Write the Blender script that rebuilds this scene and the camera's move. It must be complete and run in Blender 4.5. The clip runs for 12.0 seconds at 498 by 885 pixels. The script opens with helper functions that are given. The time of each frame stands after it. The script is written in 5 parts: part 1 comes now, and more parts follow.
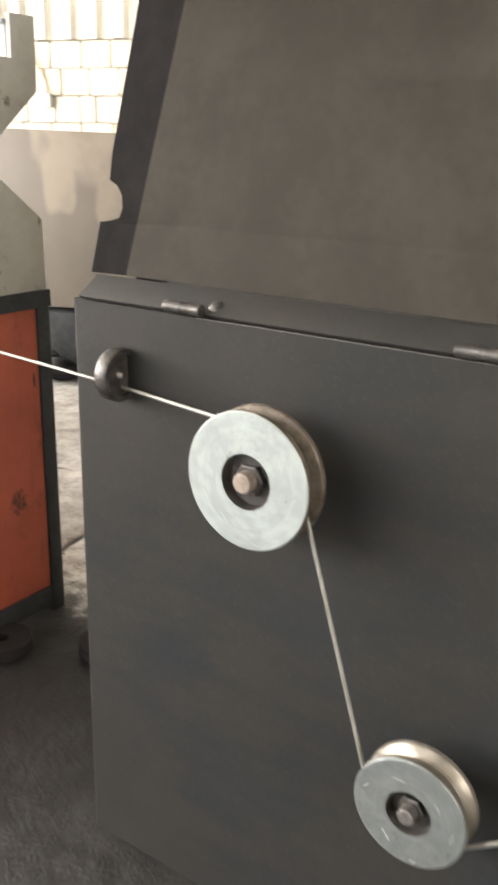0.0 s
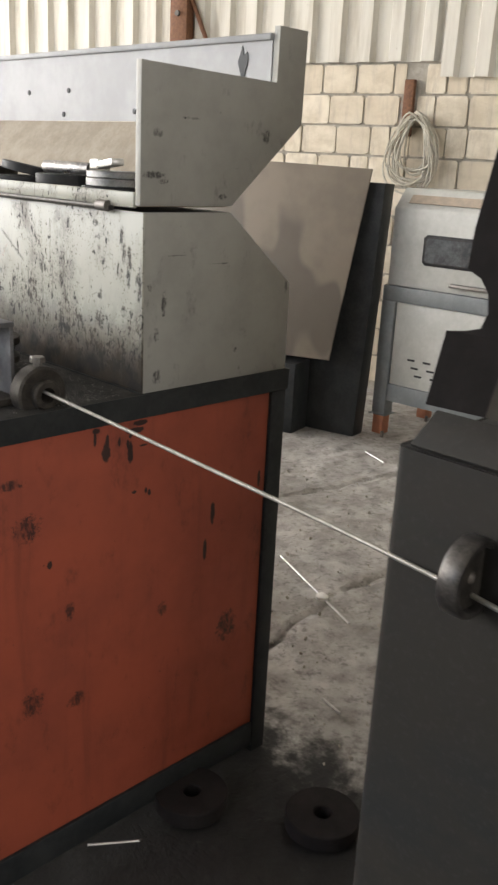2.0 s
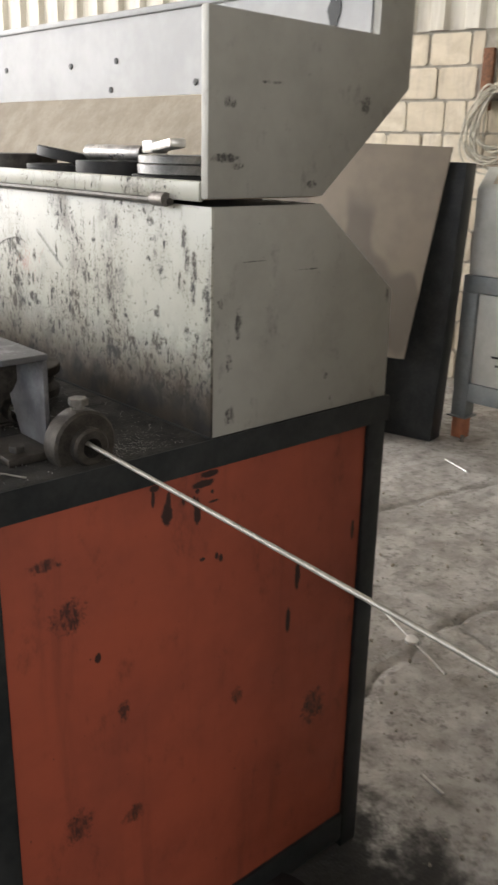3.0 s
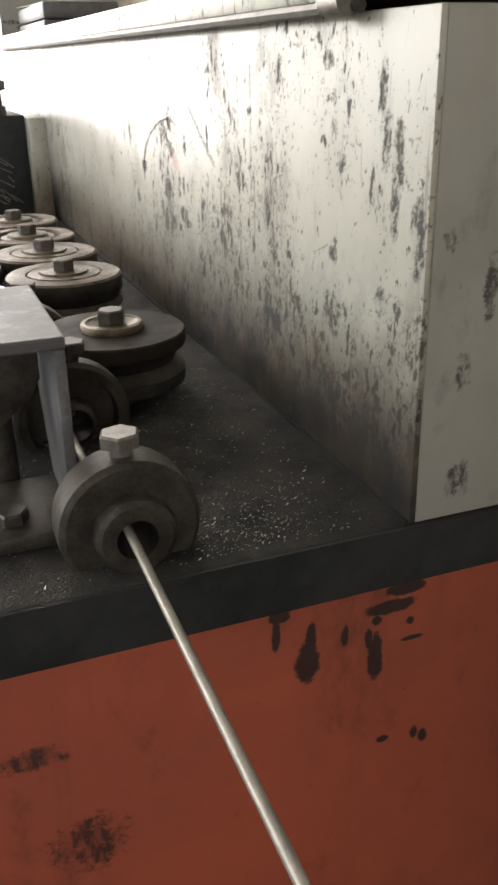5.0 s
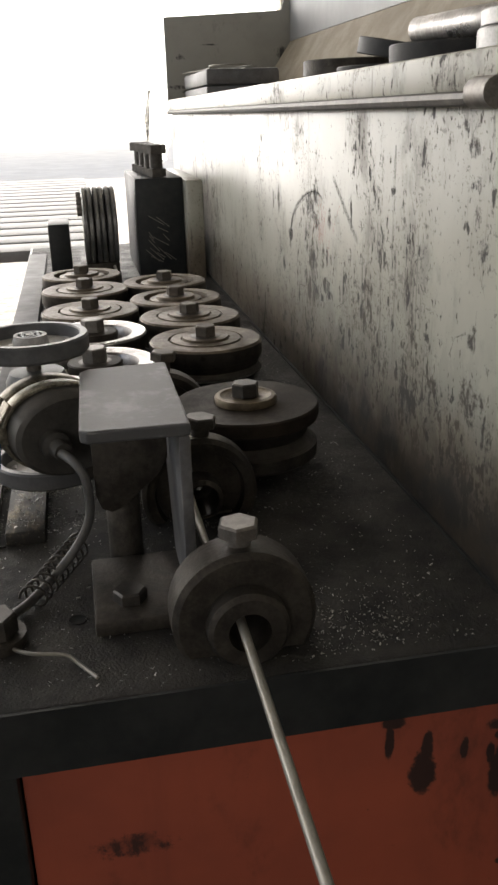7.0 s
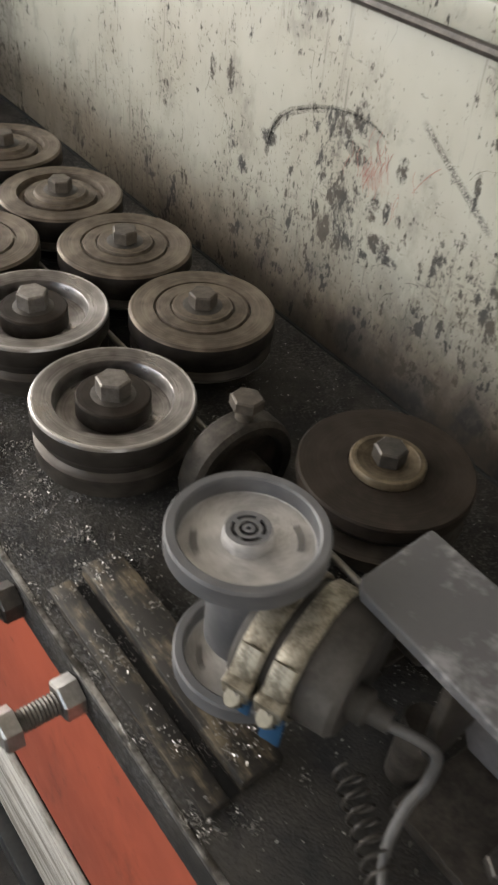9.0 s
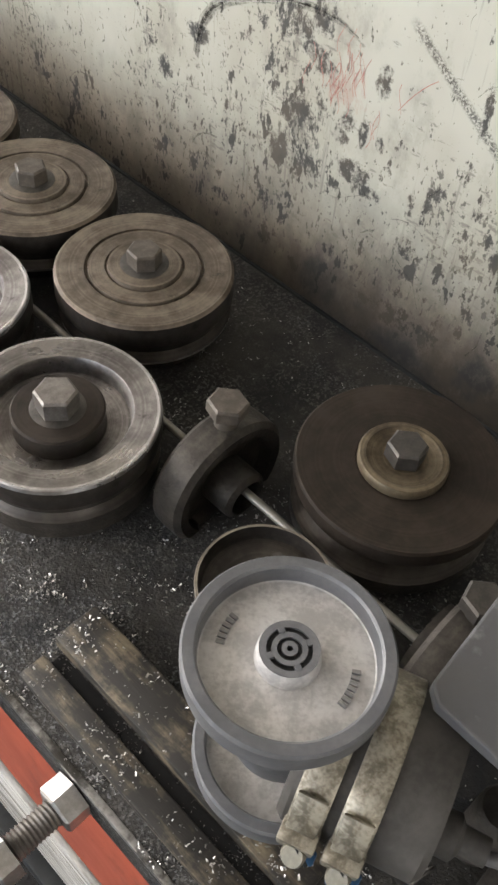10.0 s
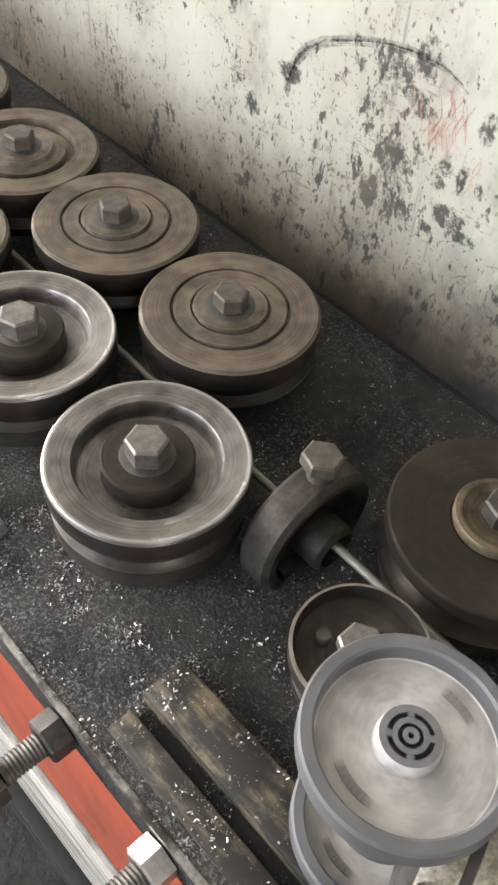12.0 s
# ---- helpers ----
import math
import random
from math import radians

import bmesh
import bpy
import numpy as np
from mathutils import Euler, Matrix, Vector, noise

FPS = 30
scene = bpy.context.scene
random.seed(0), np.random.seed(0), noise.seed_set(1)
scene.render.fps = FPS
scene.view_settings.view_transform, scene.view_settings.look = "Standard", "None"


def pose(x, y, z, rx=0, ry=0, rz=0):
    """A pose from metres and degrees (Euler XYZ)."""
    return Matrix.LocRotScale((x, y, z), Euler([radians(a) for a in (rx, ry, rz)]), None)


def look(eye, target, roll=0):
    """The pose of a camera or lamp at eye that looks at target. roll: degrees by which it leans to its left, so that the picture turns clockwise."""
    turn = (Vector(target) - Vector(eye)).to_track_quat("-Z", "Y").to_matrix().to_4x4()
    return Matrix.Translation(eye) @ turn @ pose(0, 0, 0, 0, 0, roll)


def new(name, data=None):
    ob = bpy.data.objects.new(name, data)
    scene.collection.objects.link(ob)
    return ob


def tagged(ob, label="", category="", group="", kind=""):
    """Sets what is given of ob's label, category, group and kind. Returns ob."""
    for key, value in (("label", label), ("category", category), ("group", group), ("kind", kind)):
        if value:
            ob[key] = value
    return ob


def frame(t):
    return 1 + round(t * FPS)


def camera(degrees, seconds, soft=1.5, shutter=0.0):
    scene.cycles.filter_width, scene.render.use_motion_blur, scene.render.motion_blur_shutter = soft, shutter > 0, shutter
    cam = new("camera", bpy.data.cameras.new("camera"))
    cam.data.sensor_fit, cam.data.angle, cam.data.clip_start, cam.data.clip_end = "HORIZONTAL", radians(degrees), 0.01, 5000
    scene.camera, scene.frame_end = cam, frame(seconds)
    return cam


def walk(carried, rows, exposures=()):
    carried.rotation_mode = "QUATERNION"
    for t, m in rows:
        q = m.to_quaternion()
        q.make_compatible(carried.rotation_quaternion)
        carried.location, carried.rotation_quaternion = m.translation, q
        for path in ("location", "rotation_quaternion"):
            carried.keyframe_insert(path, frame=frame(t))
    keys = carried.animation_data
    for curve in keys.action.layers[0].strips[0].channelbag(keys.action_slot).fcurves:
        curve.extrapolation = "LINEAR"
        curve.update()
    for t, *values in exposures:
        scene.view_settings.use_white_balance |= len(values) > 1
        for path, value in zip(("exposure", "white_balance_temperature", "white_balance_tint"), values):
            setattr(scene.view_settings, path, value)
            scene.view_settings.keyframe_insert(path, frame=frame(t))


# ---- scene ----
cam = camera(31.7, 12.0, soft=2.5, shutter=0.4)
PATH = [
    (0, (-1.012, -1.456, 1.091), (0.55, -0.386, 0.447), 1.3),
    (0.5, (-0.903, -1.381, 1.102), (0.554, -0.15, 0.498), 1.0),
    (1, (-0.858, -1.297, 1.106), (0.515, 0.031, 0.514), 1.2),
    (1.5, (-0.817, -1.138, 1.115), (0.529, 0.218, 0.523), 2.0),
    (2, (-0.799, -1.014, 1.122), (0.563, 0.319, 0.514), 3.0),
    (2.5, (-0.737, -0.898, 1.113), (0.607, 0.443, 0.486), 2.3),
    (3, (-0.626, -0.766, 1.112), (0.639, 0.644, 0.47), 1.3),
    (3.2, (-0.597, -0.727, 1.105), (0.625, 0.715, 0.448), 1.3),
    (4.8, (-0.251, -0.385, 1.034), (0.455, 1.309, 0.24), -0.3),
    (5, (-0.241, -0.38, 1.026), (0.402, 1.335, 0.222), -1.1),
    (5.5, (-0.228, -0.374, 1.021), (0.316, 1.381, 0.231), -2.0),
    (6, (-0.224, -0.379, 1.024), (0.227, 1.42, 0.276), -2.2),
    (6.5, (-0.22, -0.378, 1.034), (0.143, 1.452, 0.311), -2.4),
    (7, (-0.225, -0.366, 1.046), (0.118, 1.474, 0.341), -1.7),
    (7.2, (-0.226, -0.359, 1.05), (0.116, 1.481, 0.345), -1.4),
    (8.8, (-0.438, -0.026, 1.198), (0.516, 1.182, -0.079), 6.0),
    (9, (-0.439, 0.017, 1.196), (0.54, 1.172, -0.111), 6.0),
    (9.5, (-0.39, 0.116, 1.187), (0.606, 1.053, -0.272), 5.6),
    (10, (-0.382, 0.148, 1.189), (0.594, 0.969, -0.352), 6.5),
    (10.5, (-0.388, 0.158, 1.193), (0.584, 0.974, -0.353), 5.5),
    (11, (-0.39, 0.166, 1.193), (0.58, 0.999, -0.344), 5.6),
    (11.5, (-0.39, 0.175, 1.193), (0.561, 1.036, -0.341), 5.2),
    (12, (-0.389, 0.187, 1.195), (0.544, 1.066, -0.34), 5.5),
]
walk(cam, [(t, look(eye, target, roll)) for t, eye, target, roll in PATH],
     [(t, stops, 6700 if 1.9 < t < 4 else 6600 if t > 10 else 6950, 12) for t, stops in ((0, 2.55), (0.5, 2.25), (1, 1.68), (1.5, 1.45), (2, 1.32), (3, 1.3), (5, 1.38), (5.5, 1.22), (6, 1.02), (6.5, 0.62), (7.2, 0.45), (8.8, 1.15), (9.5, 1.3), (10.2, 1.86), (10.5, 2.0), (12, 2.06))])


# ---- world, sun, the daylight of the openings and an added fill ----
world = bpy.data.worlds.new("sky")
scene.world = world
world.use_nodes = True
wn = world.node_tree
sky = wn.nodes.new("ShaderNodeTexSky")
sky.sky_type, sky.sun_disc = "NISHITA", False
sky.sun_elevation, sky.sun_rotation = radians(52), radians(-25)
wn.nodes["Background"].inputs[1].default_value = 0.14
wn.links.new(sky.outputs[0], wn.nodes["Background"].inputs[0])

sun_lamp = bpy.data.lights.new("sun", "SUN")
sun_lamp.energy, sun_lamp.angle, sun_lamp.color = 5.0, radians(0.5), (1.0, 0.95, 0.87)
sun_ob = new("sun", sun_lamp)
sun_ob.matrix_world = look((-2.6, 5.6, 7.9), (0, 0, 0))


def daylight(name, eye, target, width, height, watts, colour):
    lamp = bpy.data.lights.new(name, "AREA")
    lamp.shape, lamp.size, lamp.size_y, lamp.energy, lamp.color = "RECTANGLE", width, height, watts, colour
    ob = new(name, lamp)
    ob.matrix_world = look(eye, target)
    return ob


# the open gable beyond the machine, the assumed open long side, an added fill
daylight("gable_daylight", (-1.4, 6.7, 2.2), (-1.4, 0, 1.6), 5.6, 3.8, 120, (1.0, 0.985, 0.96))
daylight("side_daylight", (-5.2, 3.0, 3.0), (0, 2.0, 0.8), 6.4, 1.7, 58, (1.0, 0.99, 0.97))
# fill lamp added in front of the closed south wall, no opening there
daylight("back_fill", (-2.6, -6.7, 2.6), (-0.6, 0, 0.9), 3.4, 2.2, 60, (0.98, 0.99, 1.0))

# ---- materials ----


class Nodes:
    """A short way to write a material's nodes."""

    def __init__(self, name):
        self.mat = bpy.data.materials.new(name)
        self.mat.use_nodes = True
        self.tree = self.mat.node_tree
        self.bsdf = self.tree.nodes["Principled BSDF"]
        self.where = self.tree.nodes.new("ShaderNodeTexCoord").outputs["Object"]

    def put(self, socket, value):
        if isinstance(value, (int, float)):
            socket.default_value = value
        elif isinstance(value, tuple):
            socket.default_value = (*value, 1.0) if len(value) == 3 and socket.type == "RGBA" else value
        else:
            self.tree.links.new(value, socket)

    def math(self, op, a, b=0.0, clamp=False):
        n = self.tree.nodes.new("ShaderNodeMath")
        n.operation, n.use_clamp = op, clamp
        self.put(n.inputs[0], a)
        self.put(n.inputs[1], b)
        return n.outputs[0]

    def scaled(self, sx, sy, sz, shift=(0, 0, 0), vector=None):
        n = self.tree.nodes.new("ShaderNodeMapping")
        n.inputs["Scale"].default_value = (sx, sy, sz)
        n.inputs["Location"].default_value = shift
        self.put(n.inputs[0], vector or self.where)
        return n.outputs[0]

    def noise(self, scale, detail=4.0, rough=0.6, vector=None):
        n = self.tree.nodes.new("ShaderNodeTexNoise")
        self.put(n.inputs["Vector"], vector or self.where)
        n.inputs["Scale"].default_value, n.inputs["Detail"].default_value, n.inputs["Roughness"].default_value = scale, detail, rough
        return n.outputs["Fac"]

    def ramp(self, value, low, high):
        n = self.tree.nodes.new("ShaderNodeMapRange")
        n.interpolation_type = "SMOOTHSTEP"
        self.put(n.inputs[0], value)
        n.inputs[1].default_value, n.inputs[2].default_value = low, high
        return n.outputs[0]

    def mix(self, factor, a, b):
        n = self.tree.nodes.new("ShaderNodeMix")
        n.data_type = "RGBA"
        self.put(n.inputs[0], factor)
        self.put(n.inputs[6], a)
        self.put(n.inputs[7], b)
        return n.outputs[2]

    def axis(self, name):
        n = self.tree.nodes.new("ShaderNodeSeparateXYZ")
        self.put(n.inputs[0], self.where)
        return n.outputs[name]

    def spots(self, u, v, rows, wobble, amount, soft=0.1):
        """Soft, ragged stains at the given places on a flat face: u, v, half width, half height."""
        total = None
        fine = self.noise(190, 6, 0.8)
        off = self.math("ADD", self.math("MULTIPLY", self.math("SUBTRACT", wobble, 0.5), amount), self.math("MULTIPLY", self.math("SUBTRACT", fine, 0.5), amount * 1.2))
        for cu, cv, ru, rv in rows:
            a = self.math("DIVIDE", self.math("SUBTRACT", u, cu), ru)
            b = self.math("DIVIDE", self.math("SUBTRACT", v, cv), rv)
            d = self.math("ADD", self.math("MULTIPLY", a, a), self.math("MULTIPLY", b, b))
            m = self.ramp(self.math("ADD", d, off), 1.0, soft)
            total = m if total is None else self.math("MAXIMUM", total, m)
        return total

    def done(self, colour, rough, metal=0.0, bump=None, strength=0.2, distance=0.001, spec=None):
        self.put(self.bsdf.inputs["Base Color"], colour)
        self.put(self.bsdf.inputs["Roughness"], rough)
        self.put(self.bsdf.inputs["Metallic"], metal)
        if spec is not None:
            self.bsdf.inputs["Specular IOR Level"].default_value = spec
        if bump is not None:
            n = self.tree.nodes.new("ShaderNodeBump")
            n.inputs["Strength"].default_value, n.inputs["Distance"].default_value = strength, distance
            self.put(n.inputs["Height"], bump)
            self.put(self.bsdf.inputs["Normal"], n.outputs[0])
        return self.mat


def plain(name, a, b, rough, metal=0.0, scale=40.0, strength=0.15, distance=0.0006, low=0.35, high=0.7):
    """Two tones in coarse and fine patches, with a fine relief."""
    n = Nodes(name)
    big, fine = n.noise(scale, 5), n.noise(scale * 7, 3)
    f = n.ramp(n.math("ADD", n.math("MULTIPLY", big, 0.7), n.math("MULTIPLY", fine, 0.3)), low, high)
    r = n.math("ADD", n.math("MULTIPLY", fine, 0.24), rough - 0.12, clamp=True)
    return n.done(n.mix(f, a, b), r, metal, fine, strength, distance)


def orange_paint():
    n = Nodes("orange_paint")
    u, v = n.axis("X"), n.axis("Z")
    wob = n.noise(55, 5, 0.7)
    marks = n.spots(u, v, [(-0.064, 0.700, 0.009, 0.017), (-0.062, 0.717, 0.004, 0.013), (-0.084, 0.724, 0.003, 0.014), (-0.082, 0.737, 0.008, 0.005),
                           (-0.019, 0.692, 0.006, 0.019), (-0.024, 0.706, 0.003, 0.008), (-0.019, 0.718, 0.004, 0.004), (0.000, 0.736, 0.016, 0.005),
                           (-0.010, 0.725, 0.019, 0.006), (-0.011, 0.625, 0.005, 0.003), (0.012, 0.623, 0.003, 0.006), (0.004, 0.712, 0.003, 0.003),
                           (0.006, 0.699, 0.009, 0.002), (0.158, 0.548, 0.006, 0.022), (0.143, 0.484, 0.005, 0.022), (0.268, 0.587, 0.004, 0.018),
                           (0.019, 0.618, 0.004, 0.006), (-0.165, 0.547, 0.005, 0.008), (-0.040, 0.712, 0.003, 0.008)], wob, 1.5, 0.5)
    soaked = n.spots(u, v, [(-0.201, 0.612, 0.024, 0.026), (-0.224, 0.684, 0.026, 0.008), (-0.131, 0.459, 0.009, 0.018), (0.203, 0.316, 0.027, 0.034),
                            (-0.199, 0.326, 0.022, 0.027), (0.05, 0.40, 0.012, 0.016), (-0.12, 0.30, 0.02, 0.014)], wob, 3.0)
    soaked = n.math("MULTIPLY", soaked, n.math("ADD", n.math("MULTIPLY", n.ramp(n.noise(1, 5, 0.7, n.scaled(150, 150, 60)), 0.36, 0.58), 0.5), 0.36))
    cloudy = n.ramp(n.noise(5, 5, 0.65), 0.35, 0.75)
    runs = n.ramp(n.noise(1, 5, 0.6, n.scaled(26, 26, 3)), 0.5, 0.85)
    specks = n.ramp(n.noise(90, 3, 0.6), 0.70, 0.76)
    base = n.mix(cloudy, (0.385, 0.088, 0.049), (0.28, 0.069, 0.042))
    base = n.mix(n.math("MULTIPLY", runs, 0.55), base, (0.14, 0.042, 0.03))
    grime = n.math("MULTIPLY", n.ramp(n.noise(1, 6, 0.7, n.scaled(16, 16, 9, (3, 3, 3))), 0.54, 0.74), 0.5)
    marks = n.math("MAXIMUM", n.math("MULTIPLY", marks, 0.93), soaked)
    dirt = n.math("MAXIMUM", n.math("MAXIMUM", marks, grime), n.math("MULTIPLY", specks, 0.6))
    return n.done(n.mix(dirt, base, (0.022, 0.018, 0.017)), n.math("ADD", n.math("MULTIPLY", cloudy, 0.15), 0.5), 0.0, n.noise(220, 3), 0.08, 0.001, 0.25)


def cover_paint():
    """Pale grey-green enamel under years of oil: flecks, drips and hand marks, thickest along the foot, with some shade
    painted in there.
    """
    n = Nodes("soiled_pale_enamel")
    y, z = n.axis("Y"), n.axis("Z")
    half = lambda v: n.math("SUBTRACT", v, 0.5)
    patch = n.noise(1, 4, 0.6, n.scaled(9, 9, 7, (1, 8, 2)))
    wide = n.noise(1, 6, 0.7, n.scaled(22, 22, 15, (9, 4, 2)))
    blot = n.noise(1, 6, 0.72, n.scaled(78, 78, 44))
    fleck = n.noise(1, 4, 0.6, n.scaled(125, 125, 66, (5, 5, 1)))
    grit = n.noise(1, 3, 0.6, n.scaled(330, 330, 190, (2, 7, 3)))
    drip = n.noise(1, 4, 0.6, n.scaled(170, 170, 9, (3, 1, 7)))
    wisp = n.noise(1, 4, 0.65, n.scaled(90, 90, 260, (7, 2, 5)))
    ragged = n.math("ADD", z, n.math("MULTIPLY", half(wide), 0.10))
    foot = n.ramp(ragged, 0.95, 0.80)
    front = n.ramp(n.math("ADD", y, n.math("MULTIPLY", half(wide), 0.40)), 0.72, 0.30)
    ease = n.math("ADD", n.math("MULTIPLY", half(patch), 0.46), n.math("MULTIPLY", foot, n.math("ADD", n.math("MULTIPLY", front, 0.055), 0.035)))
    ease = n.math("ADD", ease, n.math("MULTIPLY", front, 0.025))

    def above(value, level, soft, weight):
        return n.math("MULTIPLY", n.ramp(n.math("SUBTRACT", n.math("ADD", value, ease), level), 0.0, soft), weight)

    stain = above(wide, 0.54, 0.20, 0.40)
    a = above(blot, 0.622, 0.07, 0.88)
    b = above(fleck, 0.645, 0.06, 0.9)
    c = above(grit, 0.635, 0.07, 0.7)
    d = above(drip, 0.615, 0.12, 0.42)
    e = above(wisp, 0.63, 0.08, 0.45)
    wob = n.noise(75, 5, 0.7)
    hand = n.spots(y, z, [(0.446, 0.974, 0.010, 0.014), (0.461, 0.963, 0.010, 0.009), (0.450, 0.952, 0.012, 0.006), (0.441, 0.946, 0.010, 0.006),
                          (0.456, 0.912, 0.012, 0.012), (0.419, 0.925, 0.006, 0.009), (0.424, 0.912, 0.007, 0.007), (0.408, 0.922, 0.004, 0.010),
                          (0.395, 0.920, 0.004, 0.007), (0.412, 0.896, 0.016, 0.008), (0.398, 0.888, 0.011, 0.005), (0.478, 0.840, 0.006, 0.013),
                          (0.474, 0.814, 0.008, 0.012), (0.576, 0.890, 0.007, 0.010), (0.362, 0.868, 0.007, 0.008), (0.401, 0.955, 0.006, 0.012),
                          (0.417, 0.834, 0.007, 0.006), (0.384, 0.815, 0.012, 0.006), (0.335, 0.818, 0.016, 0.010), (0.519, 0.821, 0.012, 0.007),
                          (0.545, 0.925, 0.012, 0.008), (0.600, 0.955, 0.006, 0.014), (0.447, 0.885, 0.010, 0.004)], wob, 2.6, 0.35)
    end = n.spots(y, z, [(0.100, 0.918, 0.007, 0.009), (0.092, 0.970, 0.006, 0.007), (0.113, 1.024, 0.009, 0.006), (0.046, 1.010, 0.005, 0.018),
                         (0.041, 0.986, 0.006, 0.020), (0.028, 0.974, 0.007, 0.024), (0.029, 0.952, 0.006, 0.018), (0.054, 0.960, 0.004, 0.014),
                         (0.005, 0.941, 0.008, 0.024), (0.337, 0.967, 0.003, 0.016), (0.625, 0.953, 0.006, 0.012), (0.098, 0.879, 0.018, 0.016),
                         (0.150, 0.866, 0.015, 0.017), (0.202, 0.849, 0.020, 0.014), (0.275, 0.863, 0.007, 0.013), (0.074, 0.865, 0.009, 0.010),
                         (0.104, 0.834, 0.020, 0.016), (0.140, 0.814, 0.034, 0.018), (0.043, 0.833, 0.013, 0.015), (0.039, 0.900, 0.008, 0.011),
                         (0.354, 0.816, 0.032, 0.012), (0.180, 0.800, 0.055, 0.017), (0.100, 0.794, 0.055, 0.013)], wob, 2.6, 0.3)
    marks = n.math("MULTIPLY", n.math("MAXIMUM", hand, end), n.math("ADD", n.math("MULTIPLY", n.ramp(n.noise(1, 5, 0.75, n.scaled(150, 150, 95, (1, 6, 2))), 0.40, 0.54), 0.78), 0.14))
    # a dry rub mark, dotted, running down towards the front
    along = n.math("ADD", n.math("MULTIPLY", n.math("SUBTRACT", 0.390, y), 12.4), n.math("MULTIPLY", n.math("SUBTRACT", 0.992, z), 8.1))
    across = n.math("ABSOLUTE", n.math("ADD", n.math("MULTIPLY", n.math("SUBTRACT", 0.390, y), 0.547), n.math("MULTIPLY", n.math("SUBTRACT", 0.992, z), -0.837)))
    rub = n.math("MULTIPLY", n.ramp(across, 0.0040, 0.0010), n.math("MULTIPLY", n.ramp(along, -0.05, 0.1), n.ramp(along, 1.32, 1.15)))
    rub = n.math("MULTIPLY", rub, n.ramp(n.noise(700, 4, 0.7), 0.38, 0.58))
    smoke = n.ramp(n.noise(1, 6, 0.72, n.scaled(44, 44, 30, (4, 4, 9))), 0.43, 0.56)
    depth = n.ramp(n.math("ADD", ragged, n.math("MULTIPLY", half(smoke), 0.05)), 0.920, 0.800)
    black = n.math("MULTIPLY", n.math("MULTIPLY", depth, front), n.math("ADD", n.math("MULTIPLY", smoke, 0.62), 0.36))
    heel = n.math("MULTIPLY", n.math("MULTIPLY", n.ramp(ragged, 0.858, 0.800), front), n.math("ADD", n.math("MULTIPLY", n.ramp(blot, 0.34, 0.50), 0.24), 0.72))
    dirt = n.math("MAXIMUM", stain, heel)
    for m in (a, b, c, d, e, marks, n.math("MULTIPLY", rub, 0.8), black):
        dirt = n.math("MAXIMUM", dirt, m)
    dirt = n.math("MINIMUM", dirt, 0.94)
    base = n.mix(n.ramp(patch, 0.34, 0.70), (0.43, 0.43, 0.372), (0.335, 0.32, 0.265))
    # brown foot band: mostly dirt, partly the rolls' shade put into the colour
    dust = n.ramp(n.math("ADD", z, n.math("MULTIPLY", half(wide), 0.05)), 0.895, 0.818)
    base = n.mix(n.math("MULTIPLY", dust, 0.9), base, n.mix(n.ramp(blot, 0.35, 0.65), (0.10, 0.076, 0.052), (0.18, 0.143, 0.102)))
    red = n.math("MULTIPLY", n.spots(y, z, [(0.424, 0.94, 0.014, 0.012)], n.noise(1, 3, 0.6, n.scaled(300, 300, 60)), 4.0), 0.18)
    base = n.mix(red, base, (0.30, 0.07, 0.05))
    grime = n.mix(n.ramp(n.noise(1, 3, 0.6, n.scaled(30, 30, 30, (6, 1, 1))), 0.4, 0.62), (0.017, 0.0175, 0.019), (0.046, 0.037, 0.028))
    rough = n.math("ADD", n.math("MULTIPLY", dirt, 0.5), 0.30)
    return n.done(n.mix(dirt, base, grime), rough, 0.0, n.math("ADD", n.noise(9, 3), dirt), 0.12, 0.001)


# the cover's enamel in a darker copy: end faces' shade put into the colour
def end_paint():
    n = Nodes("pale_enamel_shaded")
    u, v = n.axis("X"), n.axis("Z")
    wob = n.noise(60, 5, 0.7)
    marks = n.spots(u, v, [(0.014, 1.098, 0.022, 0.006), (0.03, 1.09, 0.012, 0.004), (0.147, 1.069, 0.011, 0.005), (0.038, 0.915, 0.006, 0.02),
                           (0.023, 0.803, 0.005, 0.011), (0.03, 0.805, 0.004, 0.012), (0.024, 0.87, 0.006, 0.012), (0.08, 1.178, 0.018, 0.002),
                           (0.303, 0.925, 0.004, 0.012), (0.02, 1.155, 0.01, 0.006), (0.235, 1.16, 0.012, 0.012), (0.19, 0.83, 0.004, 0.005),
                           (0.01, 0.94, 0.005, 0.006), (0.06, 0.985, 0.02, 0.001), (0.15, 0.97, 0.02, 0.001), (0.2, 0.795, 0.003, 0.006)], wob, 3.6)
    specks = n.ramp(n.noise(130, 3, 0.6), 0.71, 0.77)
    cloud = n.ramp(n.noise(9, 5, 0.65), 0.35, 0.75)
    base = n.mix(cloud, (0.345, 0.337, 0.303), (0.28, 0.272, 0.243))
    marks = n.math("MULTIPLY", marks, n.ramp(n.noise(1, 5, 0.7, n.scaled(170, 170, 70)), 0.36, 0.56))
    faint = n.math("MULTIPLY", n.ramp(n.noise(1, 6, 0.72, n.scaled(26, 26, 15, (2, 5, 8))), 0.57, 0.74), 0.42)
    dirt = n.math("MAXIMUM", n.math("MAXIMUM", n.math("MULTIPLY", marks, 0.92), faint), n.math("MULTIPLY", specks, 0.5))
    return n.done(n.mix(dirt, base, (0.03, 0.028, 0.027)), 0.5, 0.0, n.noise(160, 3), 0.06)


